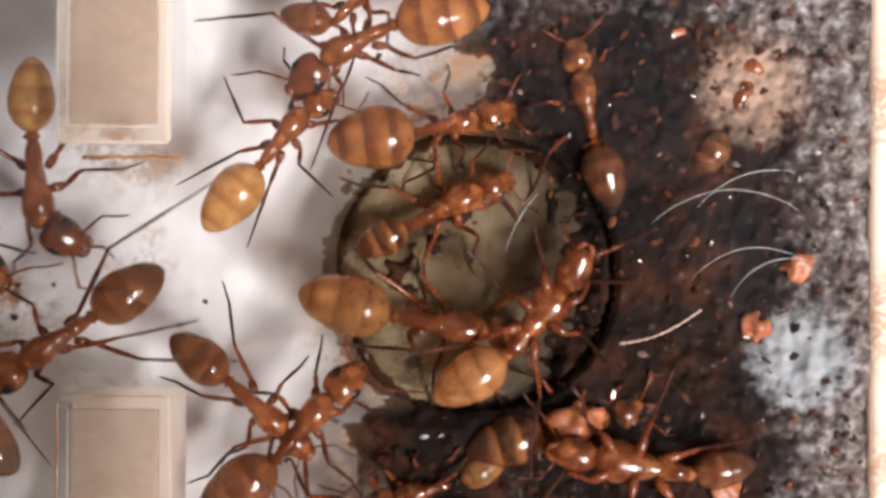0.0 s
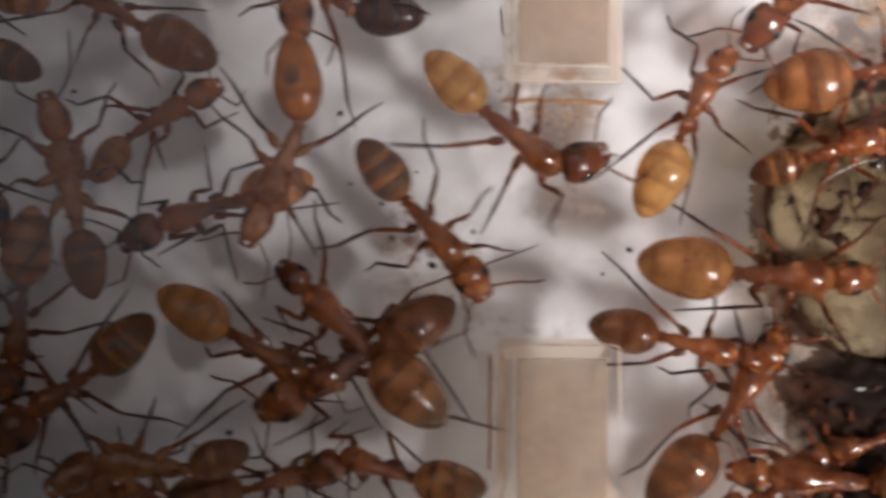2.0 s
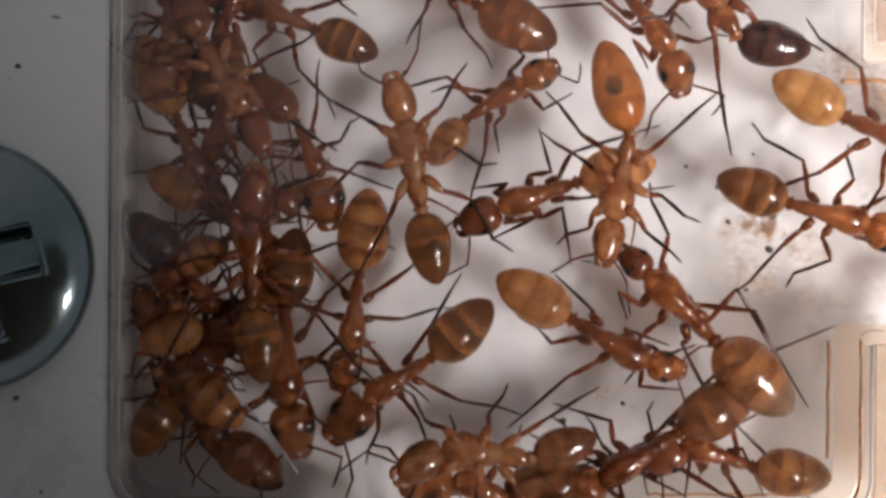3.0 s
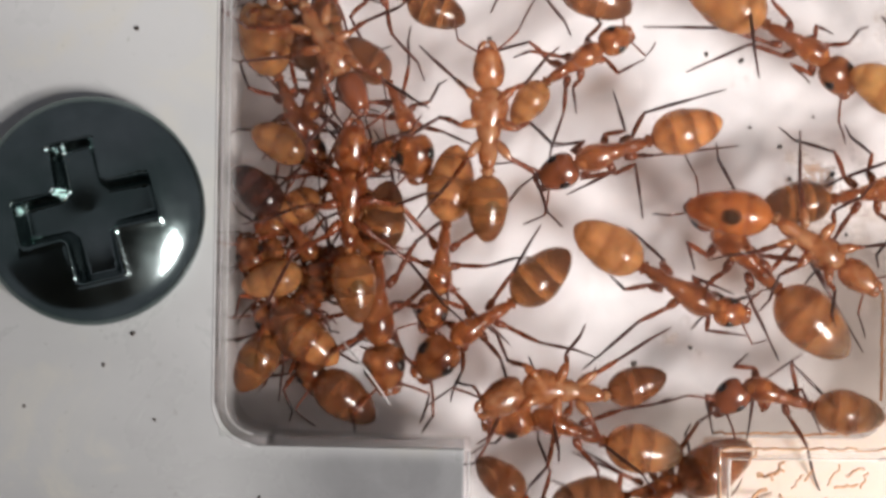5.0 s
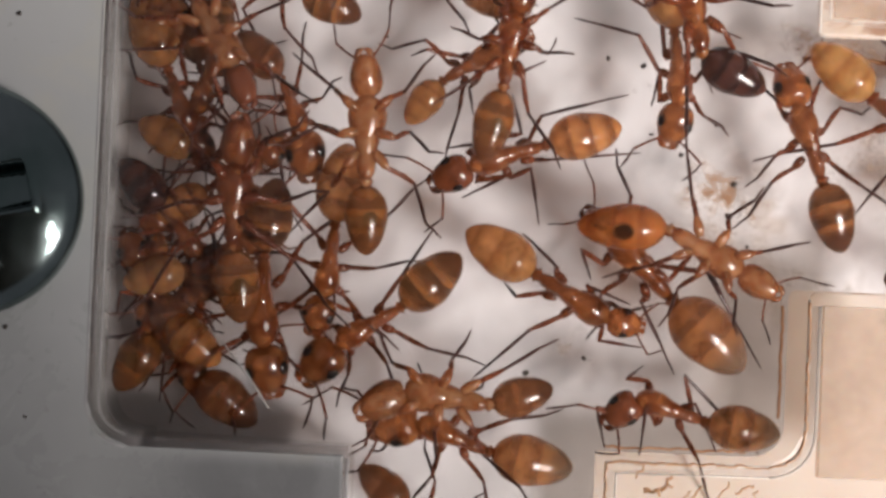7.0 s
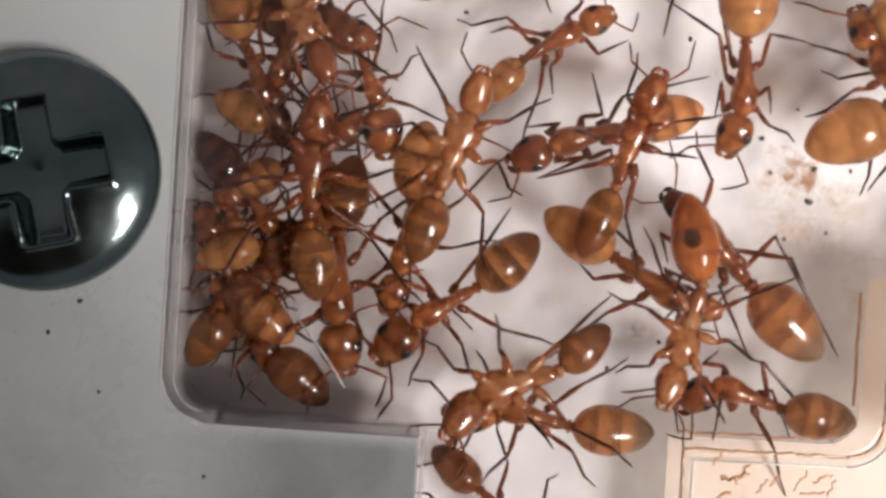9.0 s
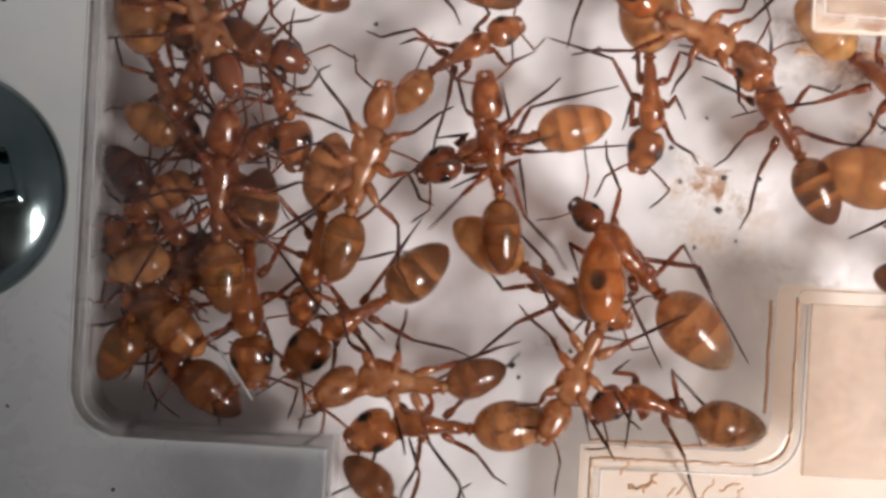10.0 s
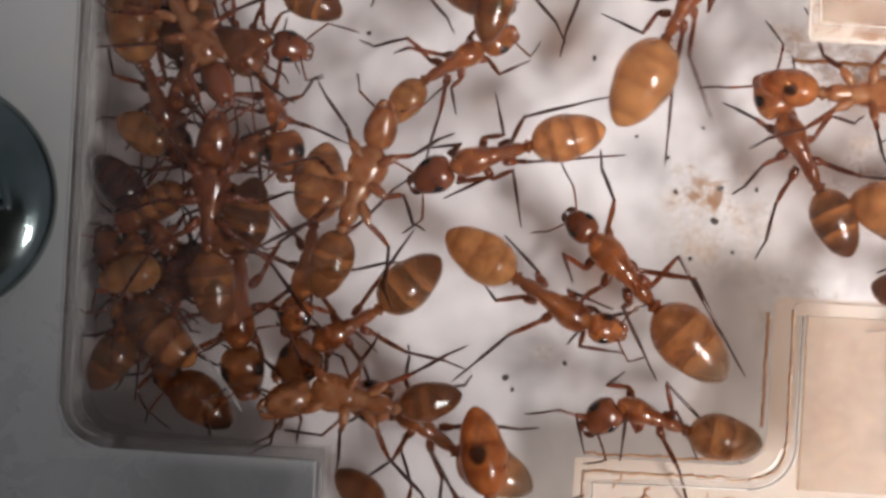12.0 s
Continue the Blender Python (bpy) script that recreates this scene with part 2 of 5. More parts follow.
def plate_surface(name, tone, tunnel_tone=None):
    """Milky acrylic with cloudy thickness and faint yellow stains; it is darker beside the tunnel."""
    m, ns, ls, p = nodes_of(name)
    tc = ns.new("ShaderNodeTexCoord")
    n1 = noise_node(ns, ls, tc.outputs["Object"], 85, 5, 0.55, 0.5)
    n2 = noise_node(ns, ls, tc.outputs["Object"], 260, 6, 0.65, 0.8)
    n3 = noise_node(ns, ls, tc.outputs["Object"], 2200, 4, 0.7)
    r = ramp(ns, [(0.28, tuple(0.76 * c for c in tone)), (0.5, tuple(0.92 * c for c in tone)), (0.72, tuple(min(0.8, 1.06 * c) for c in tone))])
    ls.new(n1.outputs[0], r.inputs[0])
    st = ramp(ns, [(0.52, (0, 0, 0)), (0.70, (0.6, 0.6, 0.6))])
    ls.new(n2.outputs[0], st.inputs[0])
    col = mixed(ns, ls, "MIX", st.outputs[0], r.outputs[0], (0.46, 0.46, 0.39))
    sp = ramp(ns, [(0.27, (0.62, 0.60, 0.56)), (0.34, (1, 1, 1))])
    ls.new(n3.outputs[0], sp.inputs[0])
    col = mixed(ns, ls, "MULTIPLY", 0.8, col, sp.outputs[0])
    # The plate's colour turns darker eastwards and southwards, beside the tunnel.
    if tunnel_tone:
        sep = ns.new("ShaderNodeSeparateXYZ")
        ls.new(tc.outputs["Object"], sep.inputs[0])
        tunnel_mask = None
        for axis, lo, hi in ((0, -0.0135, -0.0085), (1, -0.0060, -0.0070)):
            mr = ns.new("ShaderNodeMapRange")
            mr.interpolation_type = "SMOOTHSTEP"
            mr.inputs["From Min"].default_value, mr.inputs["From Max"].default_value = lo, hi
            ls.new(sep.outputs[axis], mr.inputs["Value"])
            if tunnel_mask is None:
                tunnel_mask = mr.outputs[0]
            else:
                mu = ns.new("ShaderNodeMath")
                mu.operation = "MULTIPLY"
                ls.new(tunnel_mask, mu.inputs[0])
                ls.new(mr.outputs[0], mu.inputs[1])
                tunnel_mask = mu.outputs[0]
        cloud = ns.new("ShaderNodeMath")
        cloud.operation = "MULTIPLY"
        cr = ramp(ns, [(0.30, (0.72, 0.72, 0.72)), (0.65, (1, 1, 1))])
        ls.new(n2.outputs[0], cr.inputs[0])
        ls.new(tunnel_mask, cloud.inputs[0])
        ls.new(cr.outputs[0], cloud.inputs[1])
        col = mixed(ns, ls, "MIX", cloud.outputs[0], col, tunnel_tone)
    ls.new(col, p.inputs["Base Color"])
    rg = ramp(ns, [(0.3, (0.22, 0.22, 0.22)), (0.7, (0.42, 0.42, 0.42))])
    ls.new(n2.outputs[0], rg.inputs[0])
    ls.new(rg.outputs[0], p.inputs["Roughness"])
    bumped(ns, ls, p, n3.outputs[0], 0.06, 0.00002)
    return m


M_FLOOR = floor_surface()
M_PAPER = surface("white_card", [(0.25, (0.76, 0.745, 0.75)), (0.7, (0.84, 0.82, 0.83))], 140, 0.6, 6, 0.15, 0.00004, 0.3)
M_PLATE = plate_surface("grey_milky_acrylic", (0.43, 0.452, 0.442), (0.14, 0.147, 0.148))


def block_surface():
    m, ns, ls, p = nodes_of("beige_milky_acrylic")
    tc = ns.new("ShaderNodeTexCoord")
    n1 = noise_node(ns, ls, tc.outputs["Object"], 260, 5)
    n2 = noise_node(ns, ls, tc.outputs["Object"], 1500, 6, 0.7, 1.2)
    n3 = noise_node(ns, ls, tc.outputs["Object"], 6000, 3)
    r = ramp(ns, [(0.25, (0.68, 0.52, 0.41)), (0.5, (0.77, 0.645, 0.55)), (0.78, (0.82, 0.72, 0.64))])
    ls.new(n1.outputs[0], r.inputs[0])
    col = r.outputs[0]
    for cx, cy, rad, lo in ((6.2, -8.0, 3.4, 0.53), (5.0, -7.6, 1.8, 0.48), (11.2, 9.0, 1.8, 0.52), (10.4, -3.5, 2.2, 0.52), (12.6, -2.4, 2.4, 0.58), (10.7, -2.2, 1.0, 0.46), (10.7, -4.2, 1.0, 0.46), (9.4, -6.9, 0.8, 0.50), (11.6, -1.0, 0.9, 0.42), (13.1, -1.1, 0.9, 0.42), (10.6, 9.6, 1.0, 0.42), (12.2, 8.1, 1.0, 0.40), (37.4, 2.0, 2.5, 0.45), (37.3, 9.0, 2.2, 0.45), (37.4, -3.0, 2.0, 0.45)):
        vm = ns.new("ShaderNodeVectorMath")
        vm.operation = "DISTANCE"
        vm.inputs[1].default_value = (cx * MM, cy * MM, 0.003)
        ls.new(tc.outputs["Object"], vm.inputs[0])
        mr = ns.new("ShaderNodeMapRange")
        mr.inputs["From Min"].default_value, mr.inputs["From Max"].default_value = rad * MM, 0.3 * rad * MM
        ls.new(vm.outputs["Value"], mr.inputs["Value"])
        st = ramp(ns, [(lo, (0, 0, 0)), (lo + 0.12, (1, 1, 1))])
        ls.new(n2.outputs[0], st.inputs[0])
        mu = ns.new("ShaderNodeMath")
        mu.operation = "MULTIPLY"
        ls.new(mr.outputs[0], mu.inputs[0])
        ls.new(st.outputs[0], mu.inputs[1])
        col = mixed(ns, ls, "MIX", mu.outputs[0], col, (0.36, 0.16, 0.07))
    ls.new(col, p.inputs["Base Color"])
    p.inputs["Roughness"].default_value = 0.32
    p.inputs["Subsurface Weight"].default_value = 0.3
    p.inputs["Subsurface Radius"].default_value = (1.0, 0.65, 0.42)
    p.inputs["Subsurface Scale"].default_value = 0.0015
    bumped(ns, ls, p, n3.outputs[0], 0.1, 0.00002)
    see_through(ns, ls, p, 0.26, (1.0, 0.93, 0.84))
    return m


M_BLOCK = block_surface()
M_EDGE = surface("clear_acrylic_edge", [(0.3, (0.82, 0.80, 0.78)), (0.7, (0.90, 0.89, 0.88))], 400, 0.10, 6, 0.05, 0.00002, 0.6)
see_through(M_EDGE.node_tree.nodes, M_EDGE.node_tree.links, M_EDGE.node_tree.nodes["Principled BSDF"], 0.86, (1.0, 0.995, 0.99))
# Pale colour stands in for the glint on the partitions' polished edges.
M_BRIGHT = surface("polished_acrylic_line", [(0.3, (0.70, 0.64, 0.58)), (0.7, (0.80, 0.76, 0.71))], 500, 0.08, 6, 0.05, 0.00002, 0.7)
# Rim glints and the lightening of the plate's shaded sides, put into the colour.
M_RIM = surface("worn_acrylic_line", [(0.3, (0.50, 0.50, 0.50)), (0.7, (0.74, 0.74, 0.73))], 700, 0.12, 6, 0.1, 0.00002, 0.7)
see_through(M_RIM.node_tree.nodes, M_RIM.node_tree.links, M_RIM.node_tree.nodes["Principled BSDF"], 0.45, (1.0, 1.0, 1.0))
M_PANEL = surface("dusty_milky_panel", [(0.25, (0.45, 0.36, 0.295)), (0.5, (0.55, 0.46, 0.395)), (0.8, (0.62, 0.54, 0.48))], 480, 0.4, 7, 0.15, 0.00003, 0.4, glow_through=0.4, reach=0.001)
see_through(M_PANEL.node_tree.nodes, M_PANEL.node_tree.links, M_PANEL.node_tree.nodes["Principled BSDF"], 0.6, (1.0, 0.93, 0.86))
M_STAIN = surface("brown_residue", [(0.3, (0.34, 0.15, 0.06)), (0.7, (0.55, 0.30, 0.15))], 1500, 0.5, 6, 0.3, 0.00004, 0.4)

M_CRUMB = surface("dark_crumb", [(0.3, (0.03, 0.03, 0.03)), (0.7, (0.10, 0.075, 0.06))], 3000, 0.5, 4, 0.4, 0.00005, 0.4, tint_spread=0.4)
M_STEEL = surface("blued_steel", [(0.3, (0.10, 0.150, 0.140)), (0.7, (0.19, 0.235, 0.235))], 300, 0.17, 3, 0.02, 0.00002, 0.5, metal=1.0)
M_TABLE = surface("wooden_tabletop", [(0.3, (0.22, 0.16, 0.11)), (0.7, (0.34, 0.26, 0.19))], 40, 0.5, 8, 0.1, 0.0001, 0.4)


def pane_surface():
    m, ns, ls, p = nodes_of("clear_cover_glass")
    ns.remove(p)
    out = ns["Material Output"]
    tr, gl, mx, fr = ns.new("ShaderNodeBsdfTransparent"), ns.new("ShaderNodeBsdfGlossy"), ns.new("ShaderNodeMixShader"), ns.new("ShaderNodeFresnel")
    tr.inputs[0].default_value = (0.97, 0.98, 0.97, 1)
    gl.inputs["Roughness"].default_value = 0.03
    fr.inputs[0].default_value = 1.35
    ls.new(fr.outputs[0], mx.inputs[0])
    ls.new(tr.outputs[0], mx.inputs[1])
    ls.new(gl.outputs[0], mx.inputs[2])
    ls.new(mx.outputs[0], out.inputs[0])
    return m


M_PANE = pane_surface()


# ---------------------------------------------------------------- mesh helpers
def mesh_of(name, bm, mats, smooth=True):
    me = bpy.data.meshes.new(name)
    bmesh.ops.recalc_face_normals(bm, faces=bm.faces)
    bm.to_mesh(me)
    bm.free()
    for m in mats if isinstance(mats, (list, tuple)) else [mats]:
        me.materials.append(m)
    if smooth:
        me.polygons.foreach_set("use_smooth", [True] * len(me.polygons))
    return me


def part(name, bm, mats, parent=None, label="", smooth=True):
    ob = new(name, bm if isinstance(bm, bpy.types.Mesh) else mesh_of(name, bm, mats, smooth))
    if parent:
        ob.parent = parent
    return tagged(ob, label)


def empty(name, m=None):
    ob = new(name)
    ob.empty_display_size = 0.001
    if m:
        ob.matrix_world = m
    return ob


def slab(points, z0, z1, bevel=0.0, segments=2):
    """A flat outline, in millimetres, raised from z0 to z1 with a rounded upper edge."""
    bm = bmesh.new()
    low = [bm.verts.new((x * MM, y * MM, z0 * MM)) for x, y in points]
    top = [bm.verts.new((x * MM, y * MM, z1 * MM)) for x, y in points]
    n = len(points)
    bm.faces.new(low[::-1])
    bm.faces.new(top)
    for i in range(n):
        bm.faces.new((low[i], low[(i + 1) % n], top[(i + 1) % n], top[i]))
    if bevel:
        edges = [e for e in bm.edges if e.verts[0] in top and e.verts[1] in top]
        bmesh.ops.bevel(bm, geom=edges, offset=bevel * MM, segments=segments, affect="EDGES", profile=0.5)
    return bm


def fillet(cx, cy, r, a0, a1, n=7):
    return [(cx + r * math.cos(radians(a0 + (a1 - a0) * i / n)), cy + r * math.sin(radians(a0 + (a1 - a0) * i / n))) for i in range(n + 1)]


def ribbon(points, width, z0, z1):
    """A strip along a line, in millimetres, of that width to its left."""
    bm = bmesh.new()
    rows = []
    for i, (x, y) in enumerate(points):
        a, b = points[max(0, i - 1)], points[min(len(points) - 1, i + 1)]
        d = Vector((b[0] - a[0], b[1] - a[1])).normalized()
        nx, ny = -d.y * width, d.x * width
        rows.append([bm.verts.new((px * MM, py * MM, pz * MM)) for px, py, pz in ((x, y, z0), (x + nx, y + ny, z0), (x + nx, y + ny, z1), (x, y, z1))])
    for a, b in zip(rows, rows[1:]):
        for k in range(4):
            bm.faces.new((a[k], b[k], b[(k + 1) % 4], a[(k + 1) % 4]))
    bm.faces.new(rows[0])
    bm.faces.new(rows[-1][::-1])
    return bm


def tube(bm, pts, radii, sides=6, slots=None):
    """A tapering tube through points in metres."""
    rings = []
    up = Vector((0, 0, 1))
    for i, c in enumerate(pts):
        c = Vector(c)
        d = (Vector(pts[min(i + 1, len(pts) - 1)]) - Vector(pts[max(i - 1, 0)])).normalized()
        u = d.cross(up if abs(d.z) < 0.95 else Vector((1, 0, 0))).normalized()
        v = d.cross(u)
        rings.append([bm.verts.new(c + radii[i] * (math.cos(6.2832 * k / sides) * u + math.sin(6.2832 * k / sides) * v)) for k in range(sides)])
    for i, (a, b) in enumerate(zip(rings, rings[1:])):
        for k in range(sides):
            f = bm.faces.new((a[k], a[(k + 1) % sides], b[(k + 1) % sides], b[k]))
            if slots:
                f.material_index = slots[i]
    bm.faces.new(rings[0][::-1])
    f = bm.faces.new(rings[-1])
    if slots:
        f.material_index = slots[-1]
    return bm


def lathe(profile, sides=20, flat=1.0, sag=None):
    """A body of rings along x: rows of x, half width, half height and z of the centre, in millimetres."""
    bm = bmesh.new()
    rings = []
    for x, ry, rz, zc in profile:
        rings.append([bm.verts.new((x * MM, ry * MM * math.cos(6.28318 * k / sides), (zc + rz * math.sin(6.28318 * k / sides)) * MM)) for k in range(sides)])
    for a, b in zip(rings, rings[1:]):
        for k in range(sides):
            bm.faces.new((a[k], a[(k + 1) % sides], b[(k + 1) % sides], b[k]))
    bm.faces.new(rings[0][::-1])
    bm.faces.new(rings[-1])
    return bm


# ---------------------------------------------------------------- the nest box
H = 3.4      # height of the chamber under the cover glass
part("ground", slab([(-400, -400), (400, -400), (400, 400), (-400, 400)], -9, -3.3), M_TABLE, smooth=False)
tagged(bpy.data.objects["ground"], "brown wooden tabletop under the ant nest", "table", kind="structure")
tagged(part("floor_card", slab([(-48, -34), (62, -34), (62, 38), (-48, 38)], -3.29, -2.9, 0.05), M_PAPER, smooth=False), "white card lying under the clear nest", "card", kind="structure")
bm = slab([(-44, -30), (58, -30), (58, 34), (-44, 34)], -2.89, 0, 0.3)
bm.normal_update()
bmesh.ops.delete(bm, geom=[f for f in bm.faces if f.normal.z < -0.9], context="FACES")      # open towards the card
tagged(part("floor", bm, M_FLOOR, smooth=False), "clear acrylic nest floor over white card, brown stains", "floor", kind="structure")

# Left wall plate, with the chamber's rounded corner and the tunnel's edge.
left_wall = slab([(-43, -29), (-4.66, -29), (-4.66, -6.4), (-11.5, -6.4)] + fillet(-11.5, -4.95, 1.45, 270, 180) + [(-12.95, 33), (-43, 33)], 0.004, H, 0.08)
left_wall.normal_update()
for f in left_wall.faces:      # the cut sides let light through; paler colour offsets their shade
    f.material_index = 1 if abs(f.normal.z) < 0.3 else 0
tagged(part("wall_west", left_wall, [M_PLATE, M_RIM], smooth=False), "grey milky acrylic side plate, darker beside the tunnel", "wall", kind="structure")
for name, line, width in (("trim_west", [(-12.93, 33)] + fillet(-11.5, -4.95, 1.43, 180, 270) + [(-11.2, -6.38)], 0.40),
                          ("trim_tunnel", [(-11.2, -6.38), (-4.64, -6.38), (-4.64, -29)], 0.22)):
    tagged(part(name, ribbon(line, width, 0.006, H - 0.02), M_EDGE), "clear polished acrylic rim of the side plate", "trim", kind="structure")
for name, line, width in (("trim_line_outer", [(-13.02, 33)] + fillet(-11.5, -4.95, 1.52, 180, 262), 0.05), ("trim_line_middle", [(-12.80, 33), (-12.80, -3.6)], 0.035),
                          ("trim_line_inner", [(-12.60, 33)] + fillet(-11.5, -4.95, 1.10, 180, 262), 0.04), ("trim_line_tunnel", [(-4.58, -6.5), (-4.58, -29)], 0.10)):
    tagged(part(name, ribbon(line, width, H - 0.25, H + 0.02), M_RIM), "bright polished line on the plate's rim", "trim", kind="structure")


def block(name, outline, label):
    bm = slab(outline, 0.005, H, 0.16, 3)
    bm.normal_update()
    bmesh.ops.delete(bm, geom=[f for f in bm.faces if f.normal.z < -0.9], context="FACES")      # bonded to the floor
    for f in bm.faces:      # the polished sides are clear
        f.material_index = 1 if abs(f.normal.z) < 0.3 else 0
    ob = part(name, bm, [M_BLOCK, M_EDGE], smooth=False)
    return tagged(ob, label, "partition", kind="structure")


block("wall_partition_north", [(10.05, 33), (10.05, 7.85)] + fillet(10.25, 7.85, 0.2, 180, 270, 3) + fillet(13.6, 7.85, 0.2, 270, 360, 3) + [(13.8, 33)], "beige milky acrylic partition with brown stained foot")
block("wall_partition_south", [(3.72, -29), (3.72, -6.3)] + [(3.8, -6.22)] + [(9.0, -6.22)] + fillet(9.0, -5.12, 1.1, 270, 360) + [(10.1, -0.75)] + fillet(10.35, -0.75, 0.25, 180, 90, 3) + fillet(13.6, -0.75, 0.25, 90, 0, 3) + [(13.85, -4.6)] + fillet(15.45, -4.6, 1.6, 180, 270) + [(57, -6.2), (57, -29)], "beige milky acrylic partition, branching towards the tunnel")
tagged(part("wall_east", slab([(36.9, 33), (36.9, -6.1), (57, -6.1), (57, 33)], 0.005, 2.1, 0.3, 3), M_BLOCK, smooth=False), "cream acrylic end wall with stains", "wall", kind="structure")
for name, box in (("trim_panel_north", (10.52, 8.32, 13.38, 32.9)), ("trim_panel_south", (10.56, -6.5, 13.4, -0.98))):
    x0, y0, x1, y1 = box
    tagged(part(name, slab([(x0, y0), (x1, y0), (x1, y1), (x0, y1)], H - 0.4, H + 0.02, 0.03), M_PANEL, smooth=False), "dusty inner panel of the milky partition", "panel", kind="structure")
south = [(4.12, -29), (4.12, -6.64), (9.0, -6.62)] + fillet(9.0, -5.12, 1.50, 270, 360) + [(10.5, -1.0)]
for name, line in (("trim_band_south", south), ("trim_band_north", [(13.35, 8.25), (10.45, 8.25), (10.45, 33)])):
    tagged(part(name, ribbon(line, 0.34, H - 0.3, H + 0.006), M_EDGE), "clear polished band along the partition's edge", "trim", kind="structure")
    tagged(part(name.replace("band", "line"), ribbon(line, 0.05, H - 0.3, H + 0.014), M_BRIGHT), "bright polished line along the partition's edge", "trim", kind="structure")
# Pale strips carry the glint of the rounded edges in their colour.
for name, line in (("trim_edge_south", [(3.80, -29), (3.80, -6.30), (9.0, -6.28)] + fillet(9.0, -5.12, 1.16, 270, 360) + [(10.16, -0.8)]), ("trim_edge_north", [(13.6, 7.76), (10.14, 7.76), (10.14, 33)])):
    tagged(part(name, ribbon(line, 0.055, H - 0.2, H + 0.010), M_BRIGHT), "rounded edge of the partition, glint painted as a pale strip", "trim", kind="structure")


def residue(name, line, width, z1, label, z0=0.007):
    rnd = random.Random(len(name))
    pts = []
    for a, b in zip(line, line[1:]):
        n = max(2, int(math.dist(a, b) / 0.16))
        pts += [(a[0] + (b[0] - a[0]) * i / n + rnd.uniform(-0.03, 0.03), a[1] + (b[1] - a[1]) * i / n + rnd.uniform(-0.05, 0.05)) for i in range(n)]
    return tagged(part(name, ribbon(pts, width, z0, z1), M_STAIN), label, "trim", kind="structure")


residue("trim_residue_north", [(13.7, 7.45), (10.1, 7.5)], 0.14, 0.04, "brown sticky residue along the foot of the partition")
residue("trim_residue_south", [(9.95, -4.9), (9.97, -0.9)], 0.10, 0.03, "brown sticky residue along the foot of the partition")
residue("trim_residue_corner", [(4.0, -6.12), (9.0, -6.1)], 0.08, 0.03, "brown sticky residue along the foot of the partition")

residue("trim_film_rim", [(3.78, -28), (3.8, -6.3), (9.0, -6.28)] + fillet(9.0, -5.12, 1.16, 270, 360) + [(10.16, -0.72)], 0.05, H + 0.020, "amber film dried along the partition's edge", H - 0.2)

rnd = random.Random(31)
for x, y, turn, length, width in ((4.85, -6.55, 50, 0.5, 0.07), (5.45, -7.12, 18, 0.9, 0.10), (5.75, -6.92, 62, 0.6, 0.08), (5.25, -7.20, -12, 0.5, 0.07), (6.35, -7.35, 58, 0.6, 0.06), (6.75, -7.16, 40, 0.5, 0.05),
                                 (7.55, -7.10, 55, 0.8, 0.04), (8.25, -7.00, 25, 0.7, 0.05), (8.55, -7.25, 70, 0.6, 0.05), (7.95, -7.50, 10, 0.8, 0.06), (5.0, -7.85, 35, 0.8, 0.09), (6.1, -8.00, -20, 0.9, 0.08), (7.1, -8.10, 48, 0.7, 0.07)):
    line = []
    for i in range(8):
        u, v = (i / 7 - 0.5) * length, rnd.uniform(-0.07, 0.07)
        c, d = math.cos(radians(turn)), math.sin(radians(turn))
        line.append((x + u * c - v * d, y + u * d + v * c))
    tagged(part("trim_scrawl", ribbon(line, width * rnd.uniform(0.7, 1.2), H - 0.05, H + 0.016), M_STAIN), "reddish-brown residue dried on the partition", "trim", kind="structure")

pane = part("cover_glass", slab([(-12.74, 32), (-12.74, -6.1), (-4.5, -6.1), (-4.5, -28), (56, -28), (56, 32)], H + 0.12, H + 0.2), M_PANE, smooth=False)
pane.visible_shadow = False
tagged(pane, "clear glass cover sheet lying over the nest", "glass cover", kind="structure")


